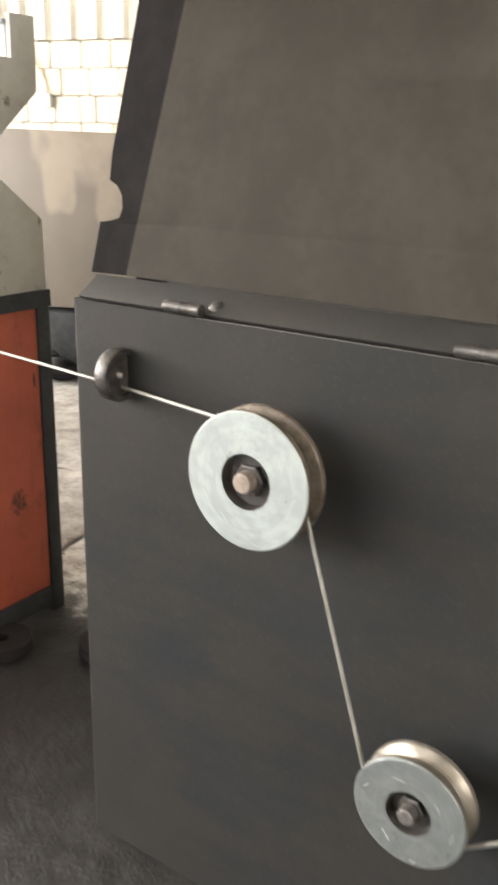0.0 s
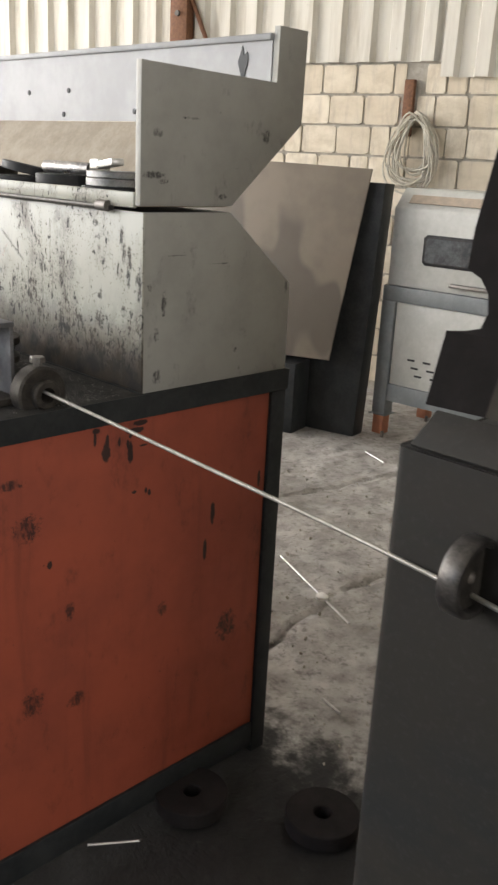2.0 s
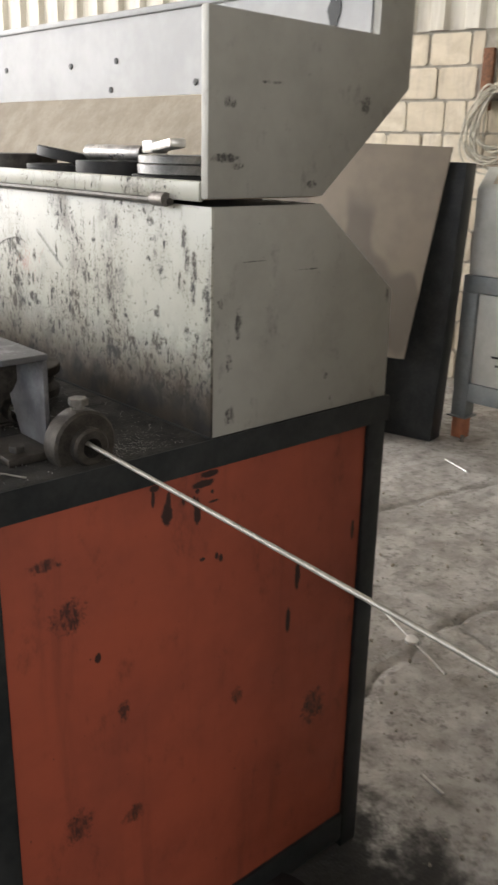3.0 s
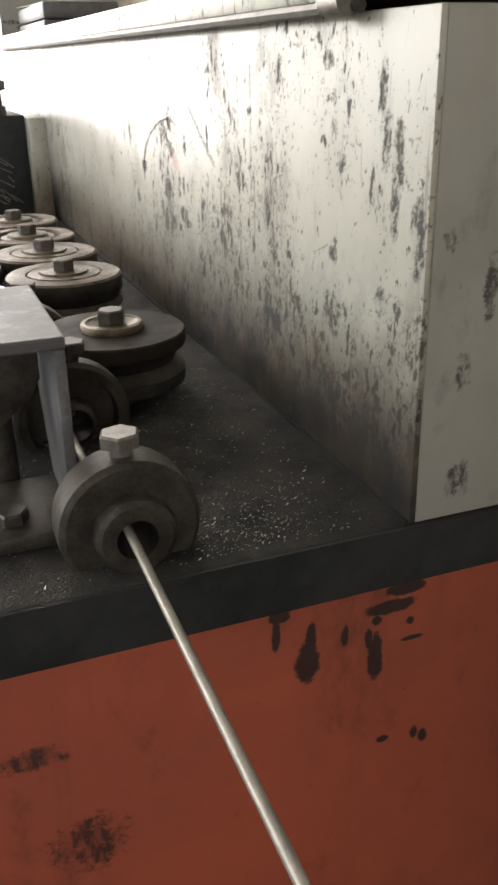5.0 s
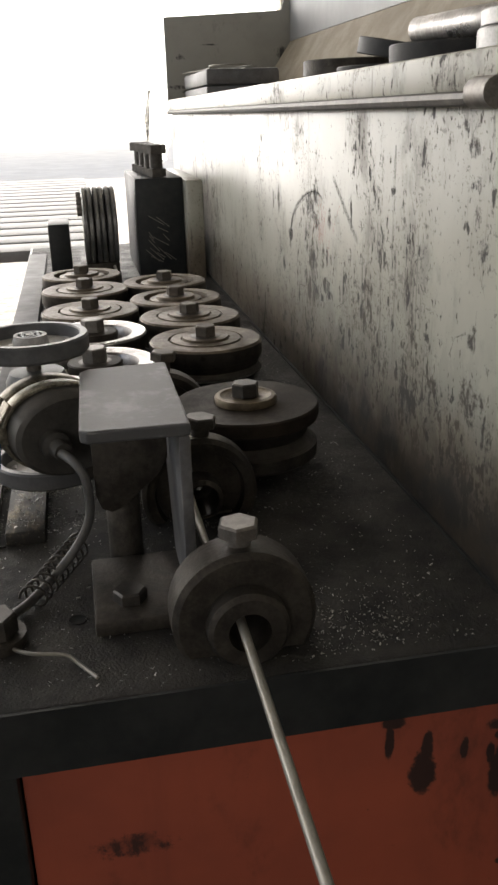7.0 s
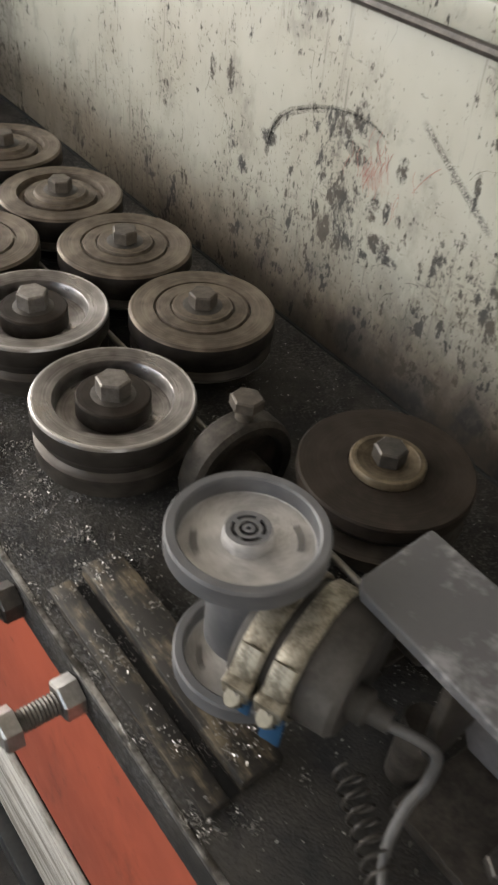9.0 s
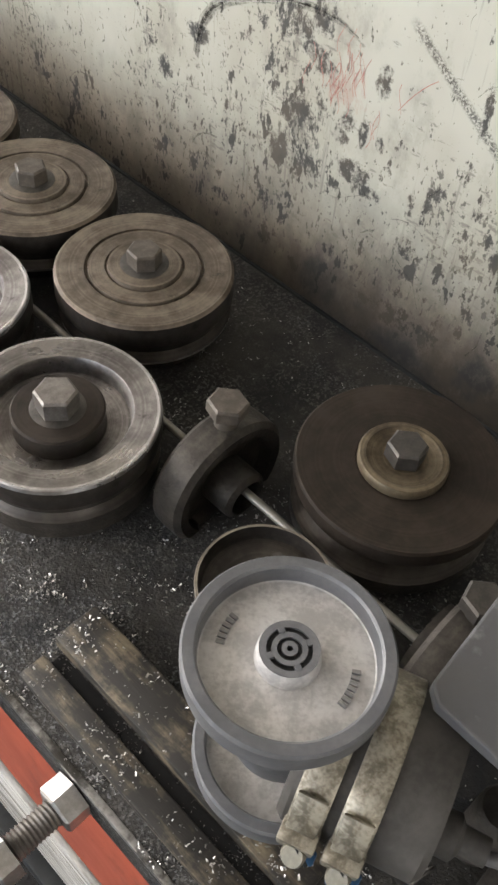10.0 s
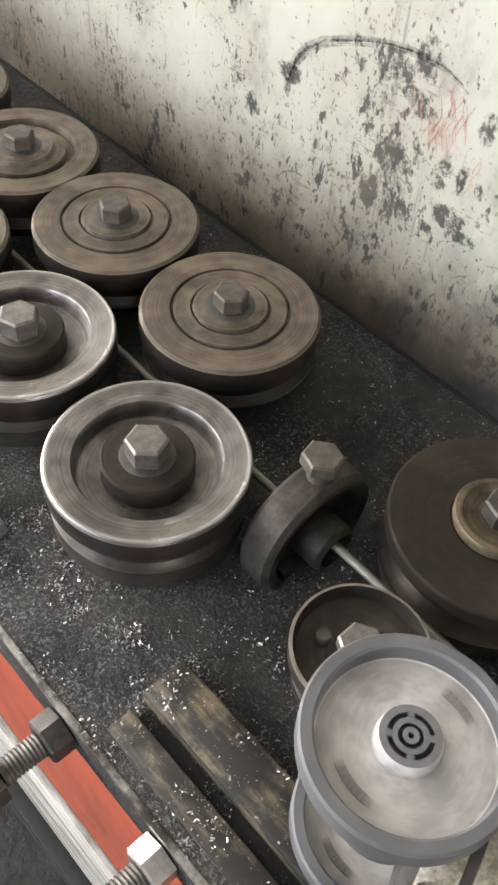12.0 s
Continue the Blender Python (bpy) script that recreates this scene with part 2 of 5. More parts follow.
def oily_table():
    """Black steel plate wet with oil, strewn with bright filings towards the slide."""
    n = Nodes("oily_black_plate")
    x, y = n.axis("X"), n.axis("Y")
    chips = n.noise(750, 2, 0.5)
    side = n.math("MULTIPLY", n.ramp(x, -0.215, -0.275), n.ramp(y, 0.12, 0.2))
    zone = n.ramp(n.math("ADD", n.noise(26, 5, 0.7), n.math("MULTIPLY", side, 0.16)), 0.50, 0.72)
    sparse = n.math("MULTIPLY", n.ramp(n.noise(420, 2, 0.5), 0.70, 0.74), n.ramp(n.noise(11, 4, 0.6), 0.5, 0.6))
    glint = n.math("MAXIMUM", n.math("MULTIPLY", n.math("MULTIPLY", n.ramp(chips, 0.55, 0.64), zone), n.math("ADD", n.math("MULTIPLY", side, 0.07), n.math("MULTIPLY", n.ramp(y, 0.14, 0.26), 0.22))), n.math("MULTIPLY", sparse, 0.45))
    damp = n.ramp(n.noise(22, 5, 0.65), 0.35, 0.65)
    base = n.mix(damp, (0.026, 0.0262, 0.0266), (0.070, 0.064, 0.055))
    base = n.mix(n.ramp(n.noise(7, 5, 0.7), 0.54, 0.74), base, (0.036, 0.029, 0.022))
    # near end of the bench darkened: shade painted into the base colour
    base = n.mix(n.math("MULTIPLY", n.ramp(y, 0.26, 0.10), 0.6), base, (0.013, 0.013, 0.013))
    sand = n.math("MULTIPLY", n.ramp(n.noise(480, 3, 0.7), 0.50, 0.62), n.math("MULTIPLY", n.ramp(y, 0.13, 0.24), n.ramp(n.noise(18, 4, 0.7), 0.36, 0.58)))
    base = n.mix(n.math("MULTIPLY", n.ramp(y, 0.13, 0.24), 0.5), base, (0.012, 0.0115, 0.011))
    base = n.mix(n.math("MULTIPLY", sand, 0.75), base, (0.115, 0.11, 0.103))
    base = n.mix(glint, base, (0.48, 0.49, 0.51))
    return n.done(base, n.math("SUBTRACT", 0.74, n.math("MULTIPLY", damp, 0.22)), n.math("MULTIPLY", glint, 0.9), n.math("ADD", chips, n.noise(120, 4)), 0.55, 0.0014, 0.25)


def floor_concrete():
    n = Nodes("worn_concrete")
    x, y = n.axis("X"), n.axis("Y")
    big, mid, fine = n.noise(1.6, 5, 0.65), n.noise(9, 6, 0.7), n.noise(70, 4, 0.65)
    base = n.mix(n.ramp(mid, 0.3, 0.72), (0.27, 0.252, 0.23), (0.52, 0.50, 0.47))
    base = n.mix(n.math("MULTIPLY", n.ramp(n.noise(34, 6, 0.78), 0.50, 0.64), 0.7), base, (0.16, 0.15, 0.135))
    base = n.mix(n.math("MULTIPLY", n.ramp(big, 0.45, 0.7), 0.5), base, (0.20, 0.185, 0.165))
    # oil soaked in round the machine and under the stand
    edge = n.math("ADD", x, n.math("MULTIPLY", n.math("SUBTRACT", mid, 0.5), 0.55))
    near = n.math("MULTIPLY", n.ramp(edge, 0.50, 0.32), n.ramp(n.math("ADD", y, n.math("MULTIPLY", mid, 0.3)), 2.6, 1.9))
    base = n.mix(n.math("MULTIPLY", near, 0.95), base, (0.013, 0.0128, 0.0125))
    # cracks go darker with depth: their shade is put into the colour
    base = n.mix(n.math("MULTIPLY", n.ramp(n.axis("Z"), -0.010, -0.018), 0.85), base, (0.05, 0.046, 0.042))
    spots = n.ramp(n.noise(23, 4, 0.7), 0.62, 0.74)
    base = n.mix(n.math("MULTIPLY", spots, 0.6), base, (0.08, 0.075, 0.07))
    return n.done(base, n.math("SUBTRACT", 0.86, n.math("MULTIPLY", near, 0.25)), 0.0, n.math("ADD", fine, n.math("MULTIPLY", mid, 1.5)), 0.5, 0.006, 0.25)


def mill_scale():
    n = Nodes("dark_mill_scale_steel")
    cloud, streak, fine = n.noise(3.2, 5, 0.6), n.noise(1, 4, 0.6, n.scaled(2, 5, 22)), n.noise(180, 3)
    f = n.ramp(n.math("ADD", n.math("MULTIPLY", cloud, 0.65), n.math("MULTIPLY", streak, 0.35)), 0.38, 0.66)
    base = n.mix(f, (0.022, 0.0200, 0.0172), (0.0143, 0.0166, 0.0184))
    base = n.mix(n.math("MULTIPLY", n.ramp(n.noise(28, 4, 0.7), 0.7, 0.78), 0.5), base, (0.10, 0.06, 0.035))
    base = n.mix(n.math("MULTIPLY", n.ramp(fine, 0.5, 0.75), 0.35), base, (0.036, 0.0345, 0.033))
    return n.done(base, n.math("ADD", n.math("MULTIPLY", f, 0.12), 0.66), 0.0, fine, 0.12, 0.0005, 0.15)


def block_stone():
    n = Nodes("sawn_limestone_block")
    info = n.tree.nodes.new("ShaderNodeObjectInfo").outputs["Random"]
    move = n.tree.nodes.new("ShaderNodeVectorMath")
    n.put(move.inputs[0], n.where)
    n.put(move.inputs[1], n.math("MULTIPLY", info, 40.0))
    n.where = move.outputs[0]
    base = n.mix(info, (0.60, 0.52, 0.40), (0.74, 0.67, 0.55))
    base = n.mix(n.ramp(n.noise(1.6, 5, 0.65), 0.35, 0.75), base, (0.52, 0.45, 0.34))
    base = n.mix(n.math("MULTIPLY", n.ramp(n.noise(1, 5, 0.65, n.scaled(4.5, 4.5, 0.5)), 0.48, 0.78), 0.55), base, (0.36, 0.31, 0.25))
    return n.done(base, 0.9, 0.0, n.noise(9, 6, 0.7), 0.3, 0.02)


def sheet_paint():
    n = Nodes("weathered_cladding")
    base = n.mix(n.ramp(n.noise(1, 5, 0.65, n.scaled(12, 12, 1.2)), 0.4, 0.75), (0.62, 0.59, 0.52), (0.42, 0.38, 0.31))
    base = n.mix(n.math("MULTIPLY", n.ramp(n.noise(20, 4, 0.7), 0.66, 0.76), 0.7), base, (0.30, 0.24, 0.18))
    return n.done(base, 0.6, 0.0, n.noise(40, 3), 0.1, 0.002)


def turned(name, a, b, rough, metal, rings=520.0, lathe_sheen=0.0):
    """A lathe-turned face: fine rings round the axis over a stained metal."""
    n = Nodes(name)
    x, y = n.axis("X"), n.axis("Y")
    r = n.math("SQRT", n.math("ADD", n.math("MULTIPLY", x, x), n.math("MULTIPLY", y, y)))
    comb = n.tree.nodes.new("ShaderNodeCombineXYZ")
    n.put(comb.inputs[0], r)
    line = n.noise(rings, 3, 0.7, comb.outputs[0])
    patch = n.noise(30, 5, 0.7)
    f = n.ramp(n.math("ADD", n.math("MULTIPLY", line, 0.30), n.math("MULTIPLY", patch, 0.70)), 0.38, 0.64)
    grime = n.math("MAXIMUM", n.ramp(n.noise(75, 4, 0.7), 0.62, 0.76), n.math("MULTIPLY", n.ramp(n.noise(14, 5, 0.7), 0.52, 0.72), 0.55))
    base = n.mix(n.math("MULTIPLY", grime, 0.8), n.mix(f, a, b), (0.03, 0.026, 0.022))
    if lathe_sheen:      # the fine rings spread a highlight along the radius
        around = n.tree.nodes.new("ShaderNodeTangent")
        around.direction_type, around.axis = "RADIAL", "Z"
        n.put(n.bsdf.inputs["Tangent"], around.outputs[0])
        n.put(n.bsdf.inputs["Anisotropic"], lathe_sheen)
        n.put(n.bsdf.inputs["Anisotropic Rotation"], 0.25)
    return n.done(base, n.math("ADD", n.math("MULTIPLY", n.math("SUBTRACT", 1.0, f), 0.16), rough - 0.06), metal, line, 0.2, 0.0004)


# brown hood sheet, its colour also lightened for the light it catches leaning back
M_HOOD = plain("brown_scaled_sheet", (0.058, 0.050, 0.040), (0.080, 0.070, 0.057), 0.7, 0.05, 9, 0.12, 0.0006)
M_ORANGE, M_COVER, M_END, M_TABLE = orange_paint(), cover_paint(), end_paint(), oily_table()
M_FLOOR, M_PLATE, M_BLOCK, M_SHEET = floor_concrete(), mill_scale(), block_stone(), sheet_paint()
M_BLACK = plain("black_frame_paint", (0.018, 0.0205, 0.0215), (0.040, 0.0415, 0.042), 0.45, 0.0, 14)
M_MORTAR = plain("grey_mortar", (0.27, 0.245, 0.205), (0.42, 0.385, 0.33), 0.92, 0.0, 25, 0.6, 0.004)
M_BROWN_ROLL = turned("oil_browned_steel", (0.075, 0.060, 0.046), (0.20, 0.165, 0.128), 0.52, 0.4, 520, 0.5)
M_DARK_ROLL = turned("dark_brown_steel", (0.017, 0.0125, 0.009), (0.034, 0.025, 0.018), 0.66, 0.05)
M_BRIGHT = turned("polished_steel", (0.30, 0.288, 0.28), (0.70, 0.69, 0.69), 0.29, 0.95, 520, 0.8)
M_BOWL = turned("oil_stained_bowl", (0.11, 0.10, 0.094), (0.34, 0.325, 0.315), 0.30, 0.9, 520, 0.7)
M_EDGE = turned("worn_bright_edge", (0.20, 0.175, 0.14), (0.40, 0.365, 0.31), 0.38, 0.7)
M_GROOVE = turned("oiled_groove_steel", (0.036, 0.031, 0.027), (0.085, 0.075, 0.065), 0.42, 0.6)
M_BOLT = plain("worn_bolt_steel", (0.13, 0.118, 0.105), (0.24, 0.222, 0.205), 0.48, 0.6, 130)
M_BOLT_BROWN = plain("dusty_brown_bolt", (0.065, 0.054, 0.044), (0.13, 0.110, 0.090), 0.6, 0.3, 130)
# near-black: painted shade on the hood's edge strip, oil on the floor discs
M_SHADE_OIL = plain("shaded_flange_oily_disc", (0.016, 0.0135, 0.0135), (0.027, 0.023, 0.022), 0.85, 0.0, 20)
M_CASE = plain("dusty_black_case", (0.045, 0.042, 0.038), (0.085, 0.080, 0.073), 0.6, 0.0, 50)
M_TRAY_STEEL = plain("grey_ring_steel", (0.16, 0.158, 0.155), (0.34, 0.335, 0.33), 0.4, 0.6, 60)
M_WORN = plain("bare_worn_edge_steel", (0.07, 0.065, 0.058), (0.42, 0.41, 0.39), 0.42, 0.7, 45, 0.4, 0.0008, 0.38, 0.62)
M_EYELET = plain("blackened_ring_steel", (0.035, 0.032, 0.030), (0.12, 0.11, 0.10), 0.42, 0.6, 60)
M_BOLT_DARK = plain("blackened_bolt", (0.05, 0.046, 0.042), (0.10, 0.09, 0.08), 0.5, 0.6, 110)
M_ZINC_BOLT = plain("bright_zinc_bolt", (0.40, 0.385, 0.36), (0.62, 0.61, 0.59), 0.36, 0.9, 90)
M_CAST = plain("oily_cast_iron", (0.034, 0.030, 0.026), (0.085, 0.075, 0.064), 0.52, 0.4, 60, 0.4, 0.001)
M_WIRE = plain("drawn_steel_wire", (0.23, 0.22, 0.192), (0.33, 0.315, 0.28), 0.45, 0.5, 60)
M_BRACKET = plain("bare_steel_flat", (0.105, 0.104, 0.108), (0.19, 0.188, 0.195), 0.60, 0.25, 32, 0.3)
M_SCUFFED = plain("scuffed_steel_flat", (0.10, 0.10, 0.104), (0.26, 0.26, 0.268), 0.60, 0.25, 26, 0.3, 0.0006, 0.52, 0.68)
M_GREY_PLASTIC = plain("grey_rubbery_plastic", (0.082, 0.084, 0.088), (0.132, 0.132, 0.137), 0.45, 0.0, 60, 0.2)
M_HUB = plain("dark_hub_plastic", (0.10, 0.10, 0.104), (0.15, 0.15, 0.154), 0.5, 0.0, 90, 0.2)
M_WEB = plain("dusty_pale_plastic", (0.36, 0.35, 0.338), (0.56, 0.548, 0.53), 0.5, 0.0, 70, 0.5, 0.0006, 0.40, 0.62)
M_CLAMP = plain("tarnished_clamp_band", (0.15, 0.132, 0.10), (0.40, 0.37, 0.30), 0.46, 0.7, 95, 0.3, 0.0006, 0.40, 0.62)
M_SCREW = plain("dull_plated_screw", (0.17, 0.158, 0.122), (0.29, 0.27, 0.22), 0.5, 0.5, 90)
M_BLUE = plain("blue_plastic", (0.008, 0.042, 0.095), (0.016, 0.065, 0.14), 0.45, 0.0, 50)
M_RUBBER = plain("black_rubber", (0.018, 0.018, 0.019), (0.035, 0.034, 0.034), 0.55, 0.0, 70)
M_CABLE = plain("grey_cable", (0.07, 0.069, 0.068), (0.12, 0.117, 0.114), 0.55, 0.0, 60)
M_BRASS = turned("brassy_washer", (0.06, 0.044, 0.028), (0.20, 0.16, 0.105), 0.5, 0.55)
M_ZINC = turned("zinc_plated_disc", (0.26, 0.285, 0.272), (0.36, 0.39, 0.372), 0.42, 0.3, 90)
M_ZINC_DULL = turned("dull_zinc_disc", (0.15, 0.162, 0.156), (0.21, 0.222, 0.212), 0.45, 0.5, 90)
M_RUST = plain("brown_rust", (0.12, 0.055, 0.03), (0.22, 0.10, 0.05), 0.8, 0.1, 60, 0.4)
# flat black for openings without depth: only their shade, as colour
M_SLOT_SHADE = plain("painted_slot_shade", (0.002, 0.002, 0.002), (0.004, 0.004, 0.004), 0.95, 0.0, 40)


def slide_steel():
    """Oil-blackened bar, scraped bare in strokes along its length."""
    n = Nodes("worn_slide_bar")
    stroke, cloud = n.noise(1, 5, 0.7, n.scaled(160, 22, 160)), n.noise(38, 5, 0.7)
    f = n.ramp(n.math("ADD", n.math("MULTIPLY", stroke, 0.5), n.math("MULTIPLY", cloud, 0.5)), 0.47, 0.68)
    base = n.mix(f, (0.018, 0.016, 0.0135), (0.25, 0.205, 0.142))
    base = n.mix(n.math("MULTIPLY", n.ramp(n.noise(600, 2, 0.5), 0.69, 0.74), 0.5), base, (0.45, 0.45, 0.45))
    return n.done(base, n.math("SUBTRACT", 0.6, n.math("MULTIPLY", f, 0.15)), n.math("MULTIPLY", f, 0.6), stroke, 0.3, 0.0008)


M_SLOT = slide_steel()
M_TRAY = plain("pale_grey_tray_paint", (0.28, 0.282, 0.285), (0.37, 0.372, 0.375), 0.5, 0.0, 7)
M_DUST = plain("dusty_brown_slope", (0.26, 0.22, 0.165), (0.37, 0.32, 0.25), 0.8, 0.0, 22, 0.5, 0.002)
M_WHITE = plain("cream_machine_paint", (0.40, 0.40, 0.365), (0.52, 0.52, 0.485), 0.45, 0.0, 5)
M_BLUEGREY = plain("blue_grey_frame_paint", (0.15, 0.165, 0.17), (0.21, 0.225, 0.23), 0.5, 0.0, 12)
M_FADED = plain("faded_print", (0.34, 0.29, 0.23), (0.46, 0.36, 0.28), 0.6, 0.0, 30)
M_FOOT = plain("rust_orange_foot", (0.42, 0.16, 0.08), (0.30, 0.12, 0.07), 0.7, 0.0, 30)


def sheet_steel():
    """Taupe sheet with wide smooth stains."""
    n = Nodes("stained_sheet_metal")
    stain = n.ramp(n.noise(2.4, 2, 0.5, n.scaled(1, 1, 0.7, (4, 1, 3))), 0.49, 0.53)
    soft = n.ramp(n.noise(5, 4, 0.6), 0.35, 0.7)
    base = n.mix(soft, (0.200, 0.166, 0.128), (0.160, 0.134, 0.104))
    base = n.mix(n.math("MULTIPLY", stain, 0.75), base, (0.100, 0.086, 0.070))
    return n.done(base, 0.65, 0.0, n.noise(120, 3), 0.1, 0.0006, 0.3)


M_LEAN = sheet_steel()
M_ROPE = plain("weathered_cable_coil", (0.40, 0.37, 0.30), (0.55, 0.51, 0.43), 0.7, 0.0, 60)
M_GLASS = plain("dark_window_pane", (0.03, 0.035, 0.04), (0.10, 0.11, 0.12), 0.12, 0.0, 9)
M_GROUND = plain("pale_yard_ground", (0.58, 0.55, 0.50), (0.70, 0.67, 0.61), 0.95, 0.0, 1.5)
M_ROOF = plain("roof_sheet", (0.35, 0.34, 0.32), (0.45, 0.44, 0.42), 0.7, 0.0, 3)
M_MARK = plain("soot_mark", (0.05, 0.046, 0.040), (0.10, 0.094, 0.083), 0.7, 0.0, 200)


def thin_film(mat):
    """Grease so thin that the paint shows through its gaps."""
    tree = mat.node_tree
    where, n, m = tree.nodes.new("ShaderNodeTexCoord"), tree.nodes.new("ShaderNodeTexNoise"), tree.nodes.new("ShaderNodeMapRange")
    n.inputs["Scale"].default_value, n.inputs["Detail"].default_value = 320, 3
    m.inputs[1].default_value, m.inputs[2].default_value, m.inputs[4].default_value = 0.30, 0.72, 0.6
    tree.links.new(where.outputs["Object"], n.inputs["Vector"])
    tree.links.new(n.outputs["Fac"], m.inputs[0])
    tree.links.new(m.outputs[0], tree.nodes["Principled BSDF"].inputs["Alpha"])


thin_film(M_MARK)
for dull in (M_HOOD, M_SHADE_OIL, M_CASE, M_BLACK, M_DARK_ROLL, M_CAST, M_RUBBER, M_BRACKET, M_GROOVE, M_BROWN_ROLL):
    dull.node_tree.nodes["Principled BSDF"].inputs["Specular IOR Level"].default_value = 0.22
M_REDMARK = plain("red_crayon", (0.32, 0.12, 0.10), (0.42, 0.18, 0.15), 0.7, 0.0, 200)
M_LETTER_SHADE = plain("shaded_moulded_lettering", (0.20, 0.195, 0.19), (0.27, 0.265, 0.26), 0.5, 0.0, 80)

def scrubbed():
    n = Nodes("scuffed_white_paint")
    f = n.ramp(n.noise(1, 6, 0.7, n.scaled(30, 5, 60)), 0.40, 0.62)
    return n.done(n.mix(f, (0.55, 0.54, 0.50), (0.16, 0.145, 0.12)), 0.6, 0.0, n.noise(90, 4), 0.2)


M_SCRUB = scrubbed()


def clear_film():
    n = Nodes("clear_plastic_film")
    n.bsdf.inputs["Transmission Weight"].default_value = 0.85
    n.bsdf.inputs["IOR"].default_value = 1.08
    return n.done((0.9, 0.9, 0.88), n.math("ADD", n.math("MULTIPLY", n.noise(40, 4), 0.3), 0.1), 0.0, n.noise(60, 4), 0.6, 0.004)


M_FILM = clear_film()
M_PAPER = plain("white_paper", (0.70, 0.69, 0.66), (0.82, 0.81, 0.78), 0.8, 0.0, 60)

# ---- mesh helpers ----


def part(name, bm, material, parent=None, label="", at=None, smooth=40):
    """Links a bmesh as one mesh object, under a thing where one is given."""
    bmesh.ops.recalc_face_normals(bm, faces=bm.faces)
    me = bpy.data.meshes.new(name)
    bm.to_mesh(me)
    bm.free()
    for m in material if isinstance(material, list) else [material]:
        me.materials.append(m)
    if smooth:
        me.polygons.foreach_set("use_smooth", [True] * len(me.polygons))
        me.set_sharp_from_angle(angle=radians(smooth))
    ob = new(name, me)
    if parent is not None:
        ob.parent = parent
    if at is not None:
        ob.matrix_basis = at
    if label:
        ob["label"] = label
    return ob


def thing(name, m, label, category, group="", kind=""):
    ob = new(name)
    ob.empty_display_size = 0.05
    ob.matrix_basis = m
    return tagged(ob, label, category, group, kind)


def box(x0, x1, y0, y1, z0, z1, bevel=0.0015, bm=None):
    bm = bm or bmesh.new()
    made = bmesh.ops.create_cube(bm, size=1.0, matrix=Matrix.Translation(((x0 + x1) / 2, (y0 + y1) / 2, (z0 + z1) / 2)) @ Matrix.Diagonal((abs(x1 - x0), abs(y1 - y0), abs(z1 - z0), 1)))
    if bevel:
        edges = list({e for v in made["verts"] for e in v.link_edges})
        bmesh.ops.bevel(bm, geom=edges, offset=bevel, segments=2, affect="EDGES", profile=0.5)
    return bm


def lathe(profile, steps=64, m=None, bm=None, index=None):
    """Turns a closed or open profile of (radius, height) about z."""
    bm = bm or bmesh.new()
    m = m or Matrix()
    rings = []
    for r, z in profile:
        if r < 1e-6:
            rings.append([bm.verts.new(m @ Vector((0, 0, z)))])
        else:
            rings.append([bm.verts.new(m @ Vector((r * math.cos(2 * math.pi * k / steps), r * math.sin(2 * math.pi * k / steps), z))) for k in range(steps)])
    for i, (a, b) in enumerate(zip(rings, rings[1:])):
        for k in range(steps):
            j = (k + 1) % steps
            if len(a) == 1 and len(b) == 1:
                continue
            vs = (a[0], b[k], b[j]) if len(a) == 1 else (a[k], a[j], b[0]) if len(b) == 1 else (a[k], a[j], b[j], b[k])
            face = bm.faces.new(vs)
            if index:
                face.material_index = index[i]
    return bm


def hexagon(radius, z0, z1, m=None, bm=None, chamfer=0.0012):
    """A bolt head or nut: flats across 1.73 radius, corners turned off above."""
    bm = bm or bmesh.new()
    m = m or Matrix()
    rows = [(radius, z0), (radius, z1 - chamfer), (radius * 0.88, z1)]
    rings = [[bm.verts.new(m @ Vector((r * math.cos(math.pi * k / 3), r * math.sin(math.pi * k / 3), z))) for k in range(6)] for r, z in rows]
    bm.faces.new(rings[0][::-1])
    for a, b in zip(rings, rings[1:]):
        for k in range(6):
            bm.faces.new((a[k], a[(k + 1) % 6], b[(k + 1) % 6], b[k]))
    bm.faces.new(rings[-1])
    return bm


def prism(points, y0, y1, plane="xz", bevel=0.0, bm=None):
    """A flat outline drawn out from y0 to y1 along the third axis."""
    bm = bm or bmesh.new()

    def place(u, v, w):
        return {"xz": (u, w, v), "yz": (w, u, v), "xy": (u, v, w)}[plane]
    a = [bm.verts.new(place(u, v, y0)) for u, v in points]
    b = [bm.verts.new(place(u, v, y1)) for u, v in points]
    bm.faces.new(a)
    bm.faces.new(b[::-1])
    for i in range(len(points)):
        j = (i + 1) % len(points)
        bm.faces.new((a[i], b[i], b[j], a[j]))
    if bevel:
        bmesh.ops.bevel(bm, geom=list(bm.edges), offset=bevel, segments=2, affect="EDGES", profile=0.5)
    return bm


